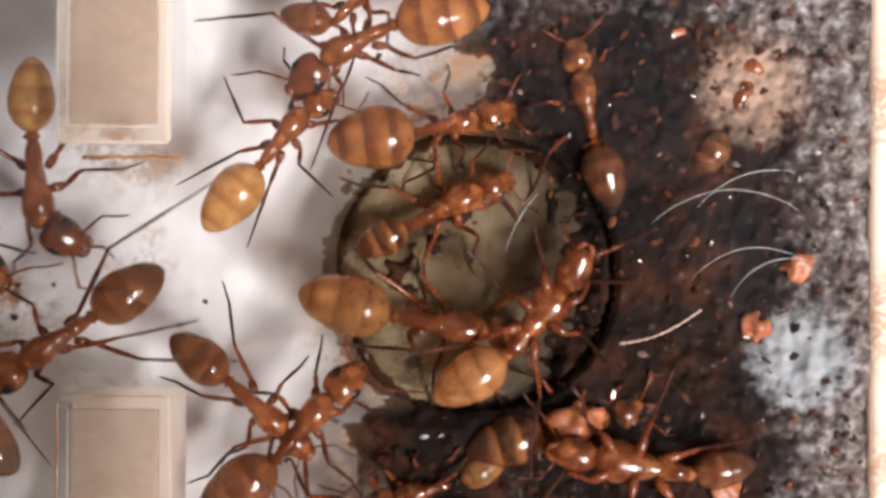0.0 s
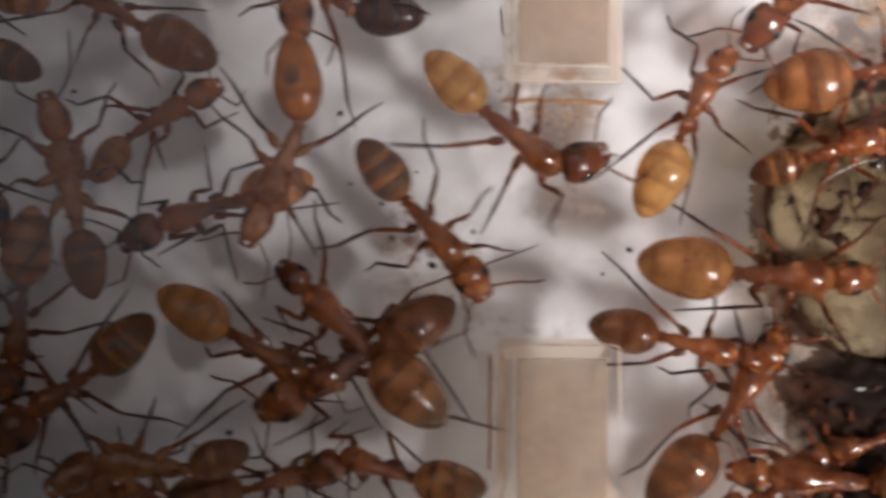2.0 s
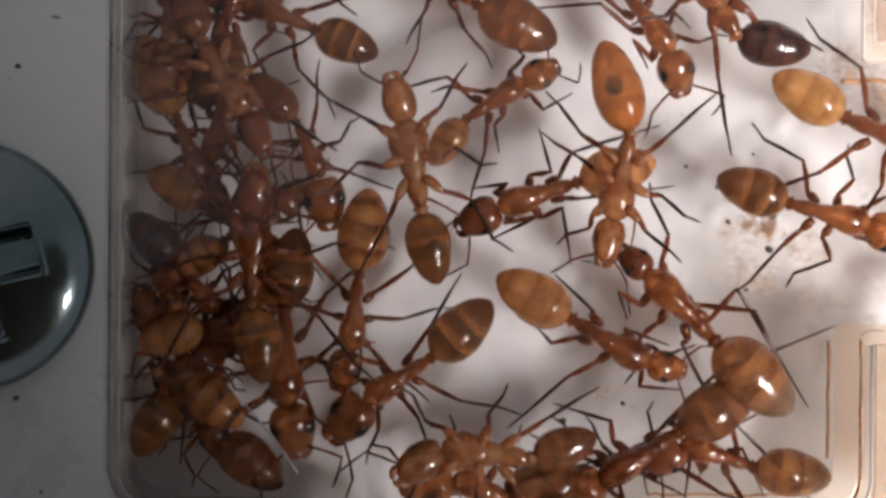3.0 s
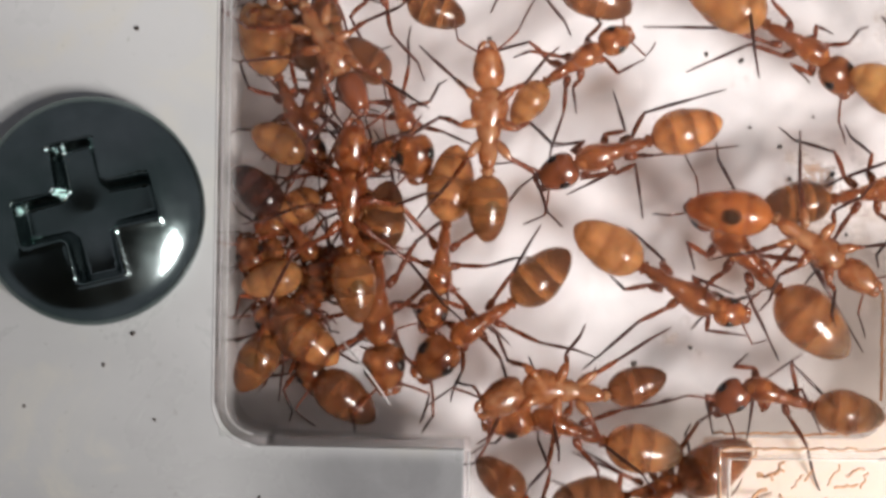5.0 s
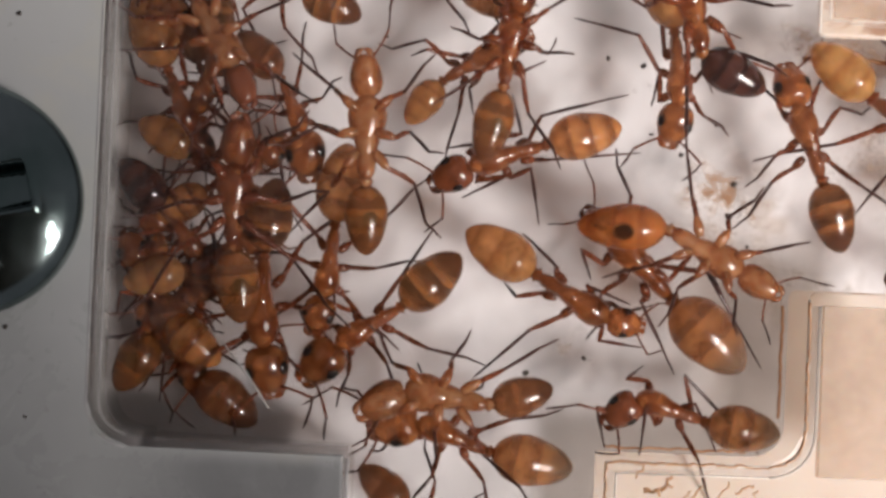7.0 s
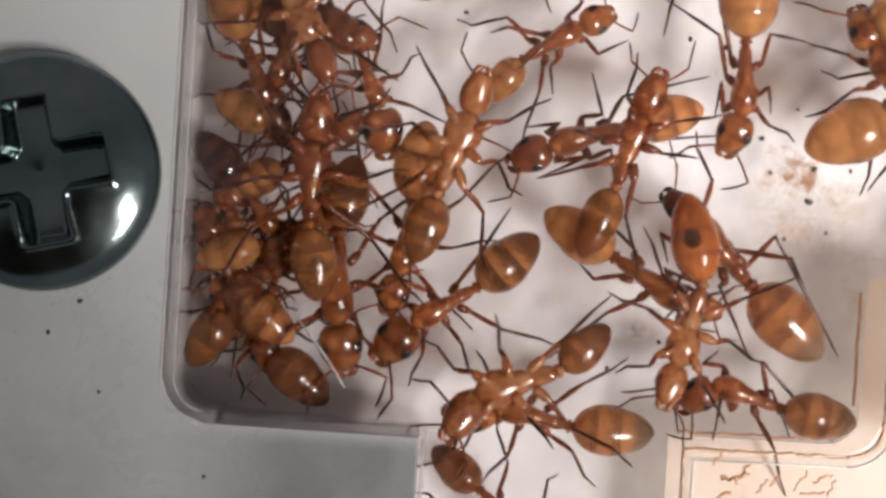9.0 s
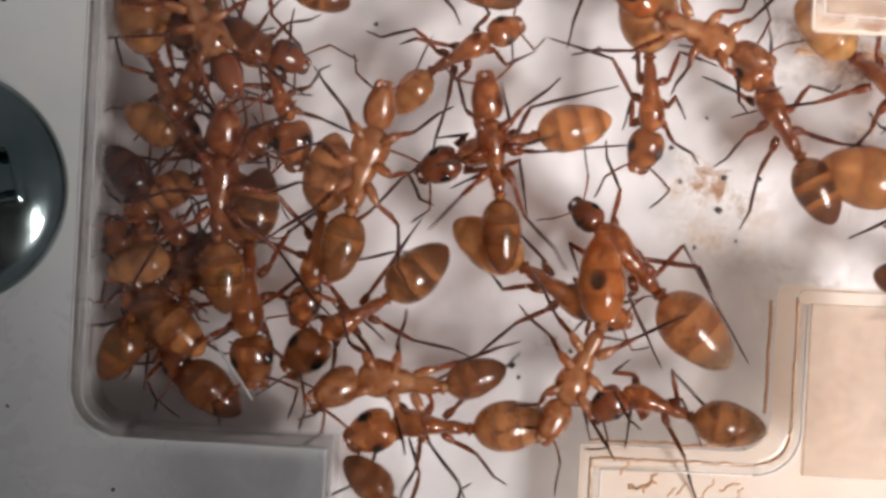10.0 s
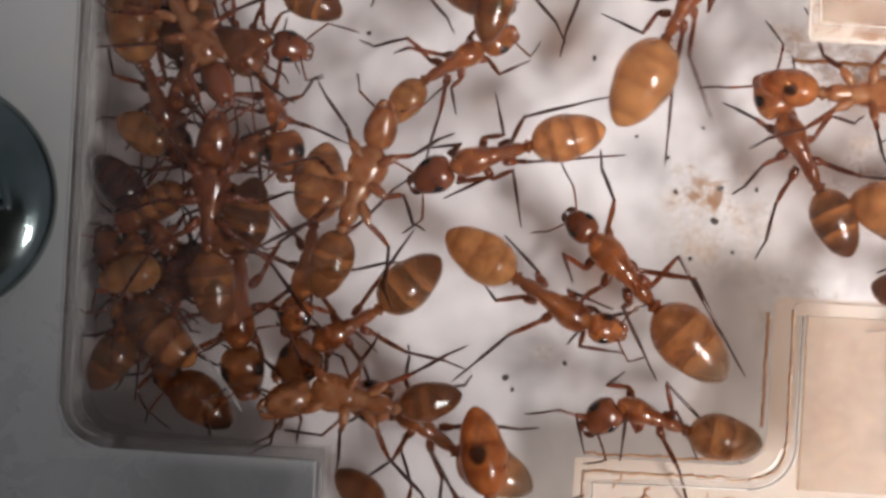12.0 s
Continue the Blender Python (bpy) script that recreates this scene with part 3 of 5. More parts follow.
# ---------------------------------------------------------------- screw
def screw(x, y):
    root = tagged(empty("screw", pose(x * MM, y * MM, H * MM, 0, 0, 0)), "shiny pan-head screw with a cross recess", "screw")
    bm = bmesh.new()
    R, n = 3.75, 120
    arm, half, r_in = 2.15, 0.60, 1.0
    def inside(px, py):
        c, s = math.cos(radians(14)), math.sin(radians(14))
        u, v = px * c + py * s, -px * s + py * c
        d1 = max(abs(u) - arm, abs(v) - half)
        d2 = max(abs(v) - arm, abs(u) - half)
        d3 = math.hypot(u, v) - r_in * 1.02
        return min(d1, d2, d3)
    rings = []
    for i in range(91):
        r = R * i / 90
        ring = []
        for k in range(n):
            a = 6.28318 * k / n
            px, py = r * math.cos(a), r * math.sin(a)
            z = 1.15 * max(0.0, 1 - (r / R) ** 2.1) ** 0.5 + 0.62
            d = inside(px, py)
            z += 0.05 * max(0.0, 1 - abs(d - 0.20) / 0.12)      # burr round the recess
            if d < 0.14:
                u = min(1.0, (0.14 - d) / 0.24)
                z -= (1.30 - 0.25 * (r / arm)) * u * u * (3 - 2 * u)
            ring.append(bm.verts.new((px * MM, py * MM, z * MM)))
        rings.append(ring)
    for a, b in zip(rings, rings[1:]):
        for k in range(n):
            bm.faces.new((a[k], a[(k + 1) % n], b[(k + 1) % n], b[k]))
    low = [bm.verts.new((R * 0.985 * MM * math.cos(6.28318 * k / n), R * 0.985 * MM * math.sin(6.28318 * k / n), 0.002 * MM)) for k in range(n)]
    for k in range(n):
        bm.faces.new((rings[-1][k], rings[-1][(k + 1) % n], low[(k + 1) % n], low[k]))
    bmesh.ops.remove_doubles(bm, verts=bm.verts, dist=1e-7)
    part("screw_head", bm, M_STEEL, root)
    sh = bmesh.new()
    tube(sh, [(0, 0, -3.3 * MM), (0, 0, 0.1 * MM)], [1.9 * MM, 1.9 * MM], 20)
    part("shank", sh, M_STEEL, root)
    return root


screw(-17.0, 1.25)


# ---------------------------------------------------------------- ants
def body_profile(rows, steps=5):
    """Smooth rings through rows of x, half width, half height, z."""
    out = []
    n = len(rows)
    for i in range(n - 1):
        p0, p1, p2, p3 = rows[max(i - 1, 0)], rows[i], rows[i + 1], rows[min(i + 2, n - 1)]
        for s in range(steps):
            t = s / steps
            out.append(tuple(0.5 * (2 * b + (c - a) * t + (2 * a - 5 * b + 4 * c - d) * t * t + (3 * b - a - 3 * c + d) * t ** 3) for a, b, c, d in zip(p0, p1, p2, p3)))
    out.append(rows[-1])
    return [(x, max(0.01, a), max(0.01, b), z) for x, a, b, z in out]


def thorax_mesh(mat):
    rows = [(1.28, 0.14, 0.14, 0.0), (1.19, 0.27, 0.25, 0.0), (1.02, 0.43, 0.40, 0.02), (0.72, 0.52, 0.50, 0.04), (0.42, 0.49, 0.50, 0.06), (0.14, 0.40, 0.46, 0.06), (0.04, 0.345, 0.43, 0.06), (-0.04, 0.345, 0.44, 0.07),
            (-0.25, 0.30, 0.41, 0.05), (-0.42, 0.245, 0.36, 0.03), (-0.50, 0.24, 0.345, 0.02), (-0.72, 0.265, 0.36, 0.01), (-0.98, 0.235, 0.32, -0.05), (-1.16, 0.17, 0.22, -0.10), (-1.26, 0.10, 0.12, -0.14)]
    return mesh_of("thorax", lathe(body_profile(rows, 3), 18), mat)


def head_mesh(mat):
    rows = [(0.0, 0.14, 0.14, 0), (0.06, 0.36, 0.30, 0), (0.20, 0.53, 0.44, 0.01), (0.45, 0.65, 0.52, 0.02), (0.75, 0.67, 0.53, 0.02), (1.05, 0.60, 0.47, 0), (1.32, 0.48, 0.38, -0.03), (1.48, 0.37, 0.28, -0.06), (1.55, 0.20, 0.15, -0.08)]
    bm = lathe(body_profile(rows, 3), 20)
    for v in bm.verts:      # shallow notch at the back of the head
        x, y = v.co.x / MM, v.co.y / MM
        if x < 0.4:
            v.co.x += 0.12 * MM * math.exp(-(y / 0.25) ** 2) * (1 - x / 0.4)
    return mesh_of("head", bm, mat)


def gaster_mesh(mat):
    rows = [(0.0, 0.10, 0.10, 0), (-0.06, 0.26, 0.26, 0.02), (-0.22, 0.52, 0.50, 0.05), (-0.45, 0.72, 0.68, 0.06), (-0.80, 0.86, 0.80, 0.05), (-1.20, 0.89, 0.82, 0.02), (-1.60, 0.80, 0.74, -0.03),
            (-1.95, 0.69, 0.64, -0.08), (-2.25, 0.53, 0.49, -0.12), (-2.46, 0.34, 0.32, -0.15), (-2.57, 0.18, 0.18, -0.17), (-2.62, 0.04, 0.04, -0.17)]
    prof = []
    for x, a, b, z in body_profile(rows, 5):
        ph = (-x / 0.74) % 1.0
        lift = 1.0 + 0.016 * (ph ** 4) - 0.003
        prof.append((x, a * lift, b * lift, z))
    return mesh_of("gaster", lathe(prof, 24), mat)


def petiole_mesh(mat):
    rows = [(0.20, 0.09, 0.09, -0.10), (0.08, 0.16, 0.18, 0.0), (0.0, 0.24, 0.33, 0.08), (-0.08, 0.20, 0.26, 0.04), (-0.2, 0.10, 0.11, -0.04), (-0.26, 0.08, 0.08, -0.04)]
    return mesh_of("petiole", lathe(body_profile(rows, 2), 12), mat)


def eye_mesh():
    bm = bmesh.new()
    bmesh.ops.create_uvsphere(bm, u_segments=10, v_segments=7, radius=0.20 * MM)
    for v in bm.verts:
        v.co.x *= 1.3
        v.co.z *= 0.6
    return mesh_of("eye", bm, M_EYE)


def mandible_mesh(mat):
    bm = bmesh.new()
    tube(bm, [(0, 0, 0), (0.12 * MM, 0.04 * MM, 0), (0.23 * MM, -0.02 * MM, -0.02 * MM), (0.31 * MM, -0.16 * MM, -0.03 * MM), (0.32 * MM, -0.24 * MM, -0.03 * MM)], [0.13 * MM, 0.15 * MM, 0.13 * MM, 0.08 * MM, 0.02 * MM], 7)
    return mesh_of("mandible", bm, mat)


BODY = {}
for tone in (M_CUT, M_BELLY, M_DARKCUT):
    BODY[tone.name] = {"thorax": thorax_mesh(tone), "head": head_mesh(tone), "petiole": petiole_mesh(tone), "mandible": mandible_mesh(tone)}
GASTER = {g.name: gaster_mesh(g) for g in (G_BAND, G_DARKBAND, G_HONEY, G_PALE, G_BROWN, G_SPOT, G_BLACK, G_OLIVE, G_DUSTY)}
EYE = eye_mesh()


def leg_bmesh(coxa, foot, rise, k, bow, bend=None, belly=False):
    """One leg from its coxa to a foot on the ground, in the leg's own space: coxa at the origin."""
    cx, f = Vector(coxa), Vector(foot)
    d = f - cx
    flat = Vector((d.x, d.y, 0))
    side = Vector((-flat.y, flat.x, 0)).normalized() * bow
    hip = flat.normalized() * 0.46 * k + Vector((0, 0, -0.20 * k))
    if belly:
        hip = flat.normalized() * 0.62 * k + Vector((0, 0, -0.06 * k))
    knee = flat * 0.44 + side + Vector((0, 0, rise))
    ankle = flat * 0.80 - side * 0.25 + Vector((0, 0, -cx.z + 0.34))
    if bend:
        knee = Vector((bend[0] - cx.x, bend[1] - cx.y, min(rise, 0.45)))
        ankle = knee.lerp(Vector((d.x, d.y, -cx.z + 0.1)), 0.55) + Vector((0, 0, 0.05))
        side = Vector((-(ankle - knee).y, (ankle - knee).x, 0)).normalized() * bow * 0.6
    toe = Vector((d.x, d.y, -cx.z + 0.05))
    def mid(a, b, t, s=0.0):
        p = a.lerp(b, t)
        return p + side * s
    pts = [Vector((0, 0, 0)), hip * 0.4, hip * 0.75, hip, mid(hip, knee, 0.25, 0.06), mid(hip, knee, 0.6, 0.10), mid(hip, knee, 0.94), knee, mid(knee, ankle, 0.08), mid(knee, ankle, 0.5, 0.05), mid(knee, ankle, 0.96), ankle, mid(ankle, toe, 0.45, 0.04), mid(ankle, toe, 0.8, -0.02), toe]
    rad = [0.12, 0.16, 0.14, 0.078, 0.088, 0.094, 0.060, 0.066, 0.050, 0.066, 0.056, 0.044, 0.038, 0.034, 0.016]
    if belly:       # the broad coxae that show from below
        rad[:4] = [0.13, 0.18, 0.155, 0.085]
    bm = bmesh.new()
    tube(bm, [p * MM for p in pts], [r * MM * (0.55 + 0.45 * k) for r in rad], 7, [0] * 3 + [1] * 4 + [2] * 7)
    return bm


def antenna_bmesh(side, reach, lift, curl):
    base = Vector((0, 0, 0))
    elbow = Vector((0.75 * reach, side * 0.95, 0.30 + lift))
    tip = elbow + Vector((1.25 * reach, side * (0.25 + curl), -0.45 - lift))
    pts = [base, base.lerp(elbow, 0.5) + Vector((0, side * 0.06, 0.04)), elbow, elbow.lerp(tip, 0.08), elbow.lerp(tip, 0.35) + Vector((0.05, 0, 0.03)), elbow.lerp(tip, 0.7) + Vector((0.05, 0, 0.02)), tip]
    bm = bmesh.new()
    tube(bm, [p * MM for p in pts], [r * MM for r in (0.045, 0.048, 0.054, 0.04, 0.044, 0.048, 0.024)], 5, [0, 0, 1, 1, 1, 1])
    return bm


def ant(label, m, th=2.5, hl=1.6, gl=2.6, hy=0, gy=0, gas=G_BAND, cut=M_CUT, wide=1.0, seed=0, hcut=None, gp=6, lift=0.0, spread=1.0, chest=1.0, legs=None, group="ants of the colony"):
    """An ant whose thorax centre stands over the pose m; hy and gy turn its head and abdomen sideways."""
    rnd = random.Random(seed)
    k = th / 2.5
    z = (1.12 * k + lift)
    root = tagged(empty("ant", m), label, "ant", group)
    body = BODY[cut.name]
    t = part("thorax", body["thorax"], None, root)
    t.matrix_basis = pose(0, 0, z * MM) @ Matrix.Diagonal((k, k * (0.4 + 0.6 * wide) * (chest if chest > 1.0 else 0.90), k, 1))
    p = part("petiole", body["petiole"], None, root)
    p.matrix_basis = pose(-1.27 * k * MM, 0, (z - 0.06) * MM, 0, 0, gy * 0.4) @ Matrix.Diagonal((k, k, k, 1))
    g = part("gaster", GASTER[gas.name], None, root, gas.name.replace("_", " "))
    kg = gl / 2.6
    g.matrix_basis = pose(-1.38 * k * MM, 0, (z - 0.02) * MM, 0, gp, gy) @ Matrix.Diagonal((kg, 0.92 * kg * wide, kg * (0.45 + 0.50 * wide), 1))
    hb = BODY[(hcut or cut).name]
    h = part("head", hb["head"], None, root, "dark brown head" if hcut == M_DARKCUT else "")
    kh = hl / 1.6
    h.matrix_basis = pose(1.20 * k * MM, 0, (z + 0.03) * MM, 0, rnd.uniform(6, 20), hy) @ Matrix.Diagonal((kh, kh * (1.0 if chest == 1.0 else 0.85), kh, 1))
    for s in (1, -1):
        e = part("eye", EYE, None, h)
        e.matrix_basis = pose(0.72 * MM, s * 0.50 * MM, 0.26 * MM, s * -48, 0, s * 8)
        j = part("mandible", hb["mandible"], None, h)
        j.matrix_basis = pose(1.42 * MM, s * 0.24 * MM, -0.10 * MM) @ Matrix.Diagonal((1, s, 1, 1))
        an = part("antenna", antenna_bmesh(s, rnd.uniform(0.5, 1.1), rnd.uniform(-0.2, 0.5), rnd.uniform(-0.9, 0.6)), [M_FEMUR, M_TIBIA], h)
        an.matrix_basis = pose(1.28 * MM, s * 0.26 * MM, 0.22 * MM)
        for i, (x, az) in enumerate(((0.80, 42), (0.18, 95), (-0.42, 142))):
            a = radians(az + rnd.uniform(-16, 16))
            r = (2.3, 2.3, 3.3)[i] * k * rnd.uniform(0.8, 1.2) * spread
            coxa = Vector((x * k, s * 0.26 * k, z - 0.30 * k))
            foot = Vector((coxa.x + r * math.cos(a), coxa.y + s * r * math.sin(a), 0))
            bend, rise, bow = None, rnd.uniform(0.3, 0.8), s * rnd.uniform(-0.5, 0.25)
            if legs and (s, i) in legs:
                bend, foot = legs[s, i][:2], Vector((*legs[s, i][2:], 0))
            lg = part("leg", leg_bmesh(coxa, foot, rise, k, bow, bend, chest > 1.0), [M_BELLY if cut == M_BELLY else M_FEMUR, M_FEMUR, M_TIBIA], root)
            lg.matrix_basis = pose(*(coxa * MM))
    return root


def on_floor(x, y, turn, up=0.0):
    return pose(x * MM, y * MM, up * MM, 0, 0, turn)


def on_glass(x, y, turn, down=0.0):
    return pose(x * MM, y * MM, (H + 0.1 - down) * MM, 180, 0, turn)


# The colony: each line is one ant.
ant_c1 = ant("glossy amber ant, banded amber abdomen, on the white floor", on_floor(0.27, 3.59, -162), 2.57, 1.48, 2.51, 10, -2, hcut=M_DARKCUT, legs={(-1, 0): (0.78, -0.64, 1.91, -0.86), (-1, 1): (-0.65, -0.56, -0.80, -2.09), (-1, 2): (-1.45, -0.96, -4.62, -0.95), (1, 0): (0.17, 0.66, 1.82, 0.92), (1, 1): (-0.65, 0.62, -0.47, 2.51), (1, 2): (-1.23, 0.51, -4.47, 1.07)}, seed=442)
ant_c2 = ant("glossy amber ant, honey-coloured abdomen, on the white floor", on_floor(2.66, -1.07, -30), 2.77, 1.24, 2.66, 20, 0, gas=G_HONEY, legs={(-1, 0): (1.49, -0.74, 2.98, -0.13), (-1, 1): (-0.65, -1.68, -1.34, -4.10), (-1, 2): (-1.63, -0.99, -2.19, -0.77), (1, 0): (1.65, 0.49, 2.61, 1.37), (1, 1): (0.13, 0.59, 1.87, 0.89), (1, 2): (-0.97, 0.56, -2.55, 0.99)}, seed=449)
ant_c3 = ant("glossy amber ant, olive-brown abdomen, under the glass cover", on_glass(-3.98, 4.20, 89), 2.75, 1.52, 2.30, -6, -2, gas=G_OLIVE, cut=M_BELLY, chest=1.15, seed=456)
ant_c4 = ant("glossy amber ant, banded amber abdomen, on the white floor", on_floor(-5.50, -0.22, -96), 2.39, 1.33, 2.68, -11, -1, spread=1.25, seed=463)
ant_c5 = ant("glossy amber ant, brown abdomen, on the white floor", on_floor(-6.99, 4.99, -65), 1.90, 1.63, 2.03, -15, 21, gas=G_BROWN, spread=1.25, seed=470)
ant_c6 = ant("glossy amber ant, olive-brown abdomen, under the glass cover", on_glass(-8.64, 1.51, 91), 2.64, 1.64, 2.42, 7, -8, gas=G_OLIVE, spread=1.25, chest=1.15, seed=477)
ant_c7 = ant("glossy amber ant, dark-banded abdomen, on the white floor", on_floor(-7.65, -1.63, -88), 2.98, 1.75, 2.49, 11, -11, gas=G_DARKBAND, seed=484)
ant_c8 = ant("glossy amber ant, dark-banded abdomen, on the white floor", on_floor(-4.12, -2.31, -147), 2.40, 1.75, 2.57, 15, 11, gas=G_DARKBAND, seed=491)
ant_c9 = ant("glossy amber ant, brown abdomen, under the glass cover", on_glass(-1.35, -4.50, 174), 2.72, 1.75, 2.08, -36, -26, gas=G_BROWN, cut=M_BELLY, chest=1.15, seed=498)
ant_c10 = ant("glossy amber ant, dusty banded abdomen, on the white floor", on_floor(-1.13, -5.85, 159), 2.52, 1.75, 2.73, 32, 12, gas=G_DUSTY, seed=800)
ant_c11 = ant("glossy amber ant, orange dark-spotted abdomen, under the glass cover", on_glass(6.86, 0.59, -34), 2.66, 1.45, 2.95, 2, -28, gas=G_SPOT, wide=0.86, cut=M_BELLY, chest=1.15, seed=849)
ant_c12 = ant("glossy amber ant, dusty banded abdomen, on the white floor", on_floor(4.86, 0.09, 135), 2.98, 1.20, 3.20, 4, 2, gas=G_DUSTY, hcut=M_DARKCUT, legs={(-1, 1): (-1.76, -1.57, -3.93, -1.03), (-1, 2): (-0.84, -1.66, -5.46, -0.76), (1, 0): (1.73, 1.10, 0.71, 1.45), (1, 2): (-0.86, 0.80, -3.60, 1.55)}, seed=898)
ant_c13 = ant("glossy amber ant, dusty banded abdomen, on the white floor", on_floor(6.07, -4.65, 162), 2.35, 1.40, 2.48, 60, 10, gas=G_DUSTY, hcut=M_DARKCUT, legs={(-1, 0): (1.74, -0.44, 1.22, -1.06), (-1, 1): (-0.70, -0.46, -2.13, 0.85), (-1, 2): (-0.03, -1.24, -3.55, 0.43), (1, 0): (2.34, 0.79, 1.48, 2.04), (1, 1): (0.85, 0.07, 0.29, 1.85)}, seed=947)
ant_c14 = ant("glossy amber ant, honey-coloured abdomen, on the white floor", on_floor(6.79, 6.92, -39), 2.41, 1.47, 3.20, -20, 0, gas=G_HONEY, legs={(-1, 0): (0.14, -0.78, 1.21, -0.77), (-1, 1): (-1.40, -0.91, -2.72, -2.67), (-1, 2): (-2.43, -0.88, -4.81, -2.07), (1, 1): (0.22, 0.80, 1.02, 1.12), (1, 2): (-1.51, 0.76, -1.43, 2.27)}, seed=996)
ant_c15 = ant("glossy amber ant, honey-coloured abdomen, on the white floor", on_floor(-1.03, 6.63, 33), 2.19, 1.23, 1.80, -5, 20, gas=G_HONEY, legs={(-1, 0): (1.08, -1.07, 2.32, -1.12), (-1, 1): (-0.50, -0.66, -0.78, -1.47), (1, 1): (-1.08, 1.18, -1.59, 1.37)}, seed=48)
ant_c16 = ant("glossy amber ant, dark-banded abdomen, on the white floor", on_floor(-7.98, 9.28, 158), 2.30, 1.45, 2.14, 8, 0, gas=G_DARKBAND, seed=97)
ant_c17 = ant("glossy amber ant, brown abdomen, under the glass cover", on_glass(-9.54, 7.12, -58), 2.60, 1.45, 2.05, 6, 8, gas=G_BROWN, spread=1.2, hcut=M_DARKCUT, cut=M_BELLY, chest=1.15, seed=146)
ant_c18 = ant("glossy amber ant, honey-coloured abdomen, on the white floor", on_floor(-11.36, 9.20, -82), 1.90, 1.37, 2.40, 8, 7, gas=G_HONEY, lift=0.6, cut=M_BELLY, seed=195)
ant_c19 = ant("glossy amber ant, honey-coloured abdomen, on the white floor", on_floor(-9.26, 2.72, -36), 1.90, 1.20, 2.18, -19, 12, gas=G_HONEY, seed=244)
ant_c20 = ant("glossy amber ant, blackish abdomen, on the white floor", on_floor(-10.39, 0.53, -52), 1.90, 1.20, 2.20, -10, 9, gas=G_BLACK, lift=0.4, hcut=M_DARKCUT, seed=807)
ant_c21 = ant("glossy amber ant, honey-coloured abdomen, on the white floor", on_floor(-9.31, -0.23, 23), 1.90, 1.20, 2.14, 12, -7, gas=G_HONEY, lift=0.3, seed=856)
ant_c22 = ant("glossy amber ant, olive-brown abdomen, on the white floor", on_floor(-10.64, -2.04, 53), 1.90, 1.20, 2.23, 11, 6, gas=G_OLIVE, seed=905)
ant_c23 = ant("glossy amber ant, brown abdomen, on the white floor", on_floor(-10.48, -3.44, 133), 1.90, 1.20, 2.53, -5, 10, gas=G_BROWN, seed=954)
ant_r1 = ant("glossy amber ant, pale amber abdomen, on the white floor", on_floor(16.58, 7.25, 65), 2.40, 1.20, 2.77, -22, -1, gas=G_PALE, legs={(-1, 1): (-0.38, -1.02, -0.51, -2.54), (-1, 2): (-1.48, -0.67, -3.77, -1.35), (1, 1): (-0.46, 1.33, 0.33, 3.03), (1, 2): (-1.31, 0.82, -3.62, 1.91)}, seed=457)
ant_r2 = ant("glossy amber ant, banded amber abdomen, on the white floor", on_floor(19.73, 11.28, -154), 2.63, 1.57, 3.20, 22, -16, hcut=M_DARKCUT, legs={(-1, 0): (2.13, -2.10, 4.73, -3.24), (1, 0): (1.07, 1.10, 3.33, 3.13), (1, 1): (-0.77, 1.44, -1.51, 1.86)}, seed=464)
ant_r2b = ant("glossy amber ant, brown abdomen, on the white floor", on_floor(19.70, 12.74, 45), 2.09, 1.22, 1.80, -6, -57, gas=G_BROWN, seed=281)
ant_r3 = ant("glossy amber ant, banded amber abdomen, on the white floor", on_floor(22.86, 8.52, 13), 2.07, 1.36, 3.02, 3, -5, wide=1.15, seed=471)
ant_r4 = ant("glossy amber ant, dark-banded abdomen, on the white floor", on_floor(21.54, 5.93, 18), 2.68, 1.20, 1.95, -8, -1, gas=G_DARKBAND, seed=478)
ant_r5 = ant("glossy amber ant, honey-coloured abdomen, on the white floor", on_floor(19.50, 1.64, -3), 3.15, 1.42, 3.20, 7, -4, gas=G_HONEY, wide=1.05, legs={(-1, 2): (-0.75, -1.02, -3.46, -1.36), (1, 1): (-1.05, 1.54, -1.26, 2.13), (1, 2): (-2.54, 1.35, -3.76, 2.21)}, seed=485)
ant_r6 = ant("glossy amber ant, honey-coloured abdomen, under the glass cover", on_glass(25.79, 1.91, 50), 2.84, 1.66, 2.78, -12, 19, gas=G_HONEY, chest=1.15, seed=492)
ant_r7 = ant("glossy amber ant, brown abdomen, on the white floor", on_floor(16.66, -1.71, -40), 2.52, 1.20, 2.40, -2, 4, gas=G_BROWN, seed=499)
ant_r8 = ant("glossy amber ant, brown abdomen, on the white floor", on_floor(17.95, -2.11, 66), 2.74, 1.54, 3.06, -9, -13, gas=G_BROWN, seed=506)
ant_r9 = ant("glossy amber ant, pale amber abdomen, on the white floor", on_floor(9.56, 5.60, -68), 3.06, 1.65, 2.56, 59, -7, gas=G_PALE, hcut=M_DARKCUT, seed=513)
ant_r10 = ant("glossy amber ant, brown abdomen, on the white floor", on_floor(9.63, 1.15, -146), 2.79, 1.72, 2.82, -4, -0, gas=G_BROWN, legs={(-1, 1): (-0.07, -1.42, 0.87, -2.95), (-1, 2): (-3.23, -1.59, -7.69, -1.61), (1, 0): (0.86, 1.17, 3.06, 1.55), (1, 1): (-1.83, 1.09, -4.29, 2.08), (1, 2): (-2.06, 2.12, -4.55, 3.96)}, seed=815)
ant_r12 = ant("glossy amber ant, brown abdomen, under the glass cover", on_glass(29.30, -2.90, 171), 3.10, 1.59, 2.12, 1, -19, gas=G_BROWN, chest=1.15, seed=913)
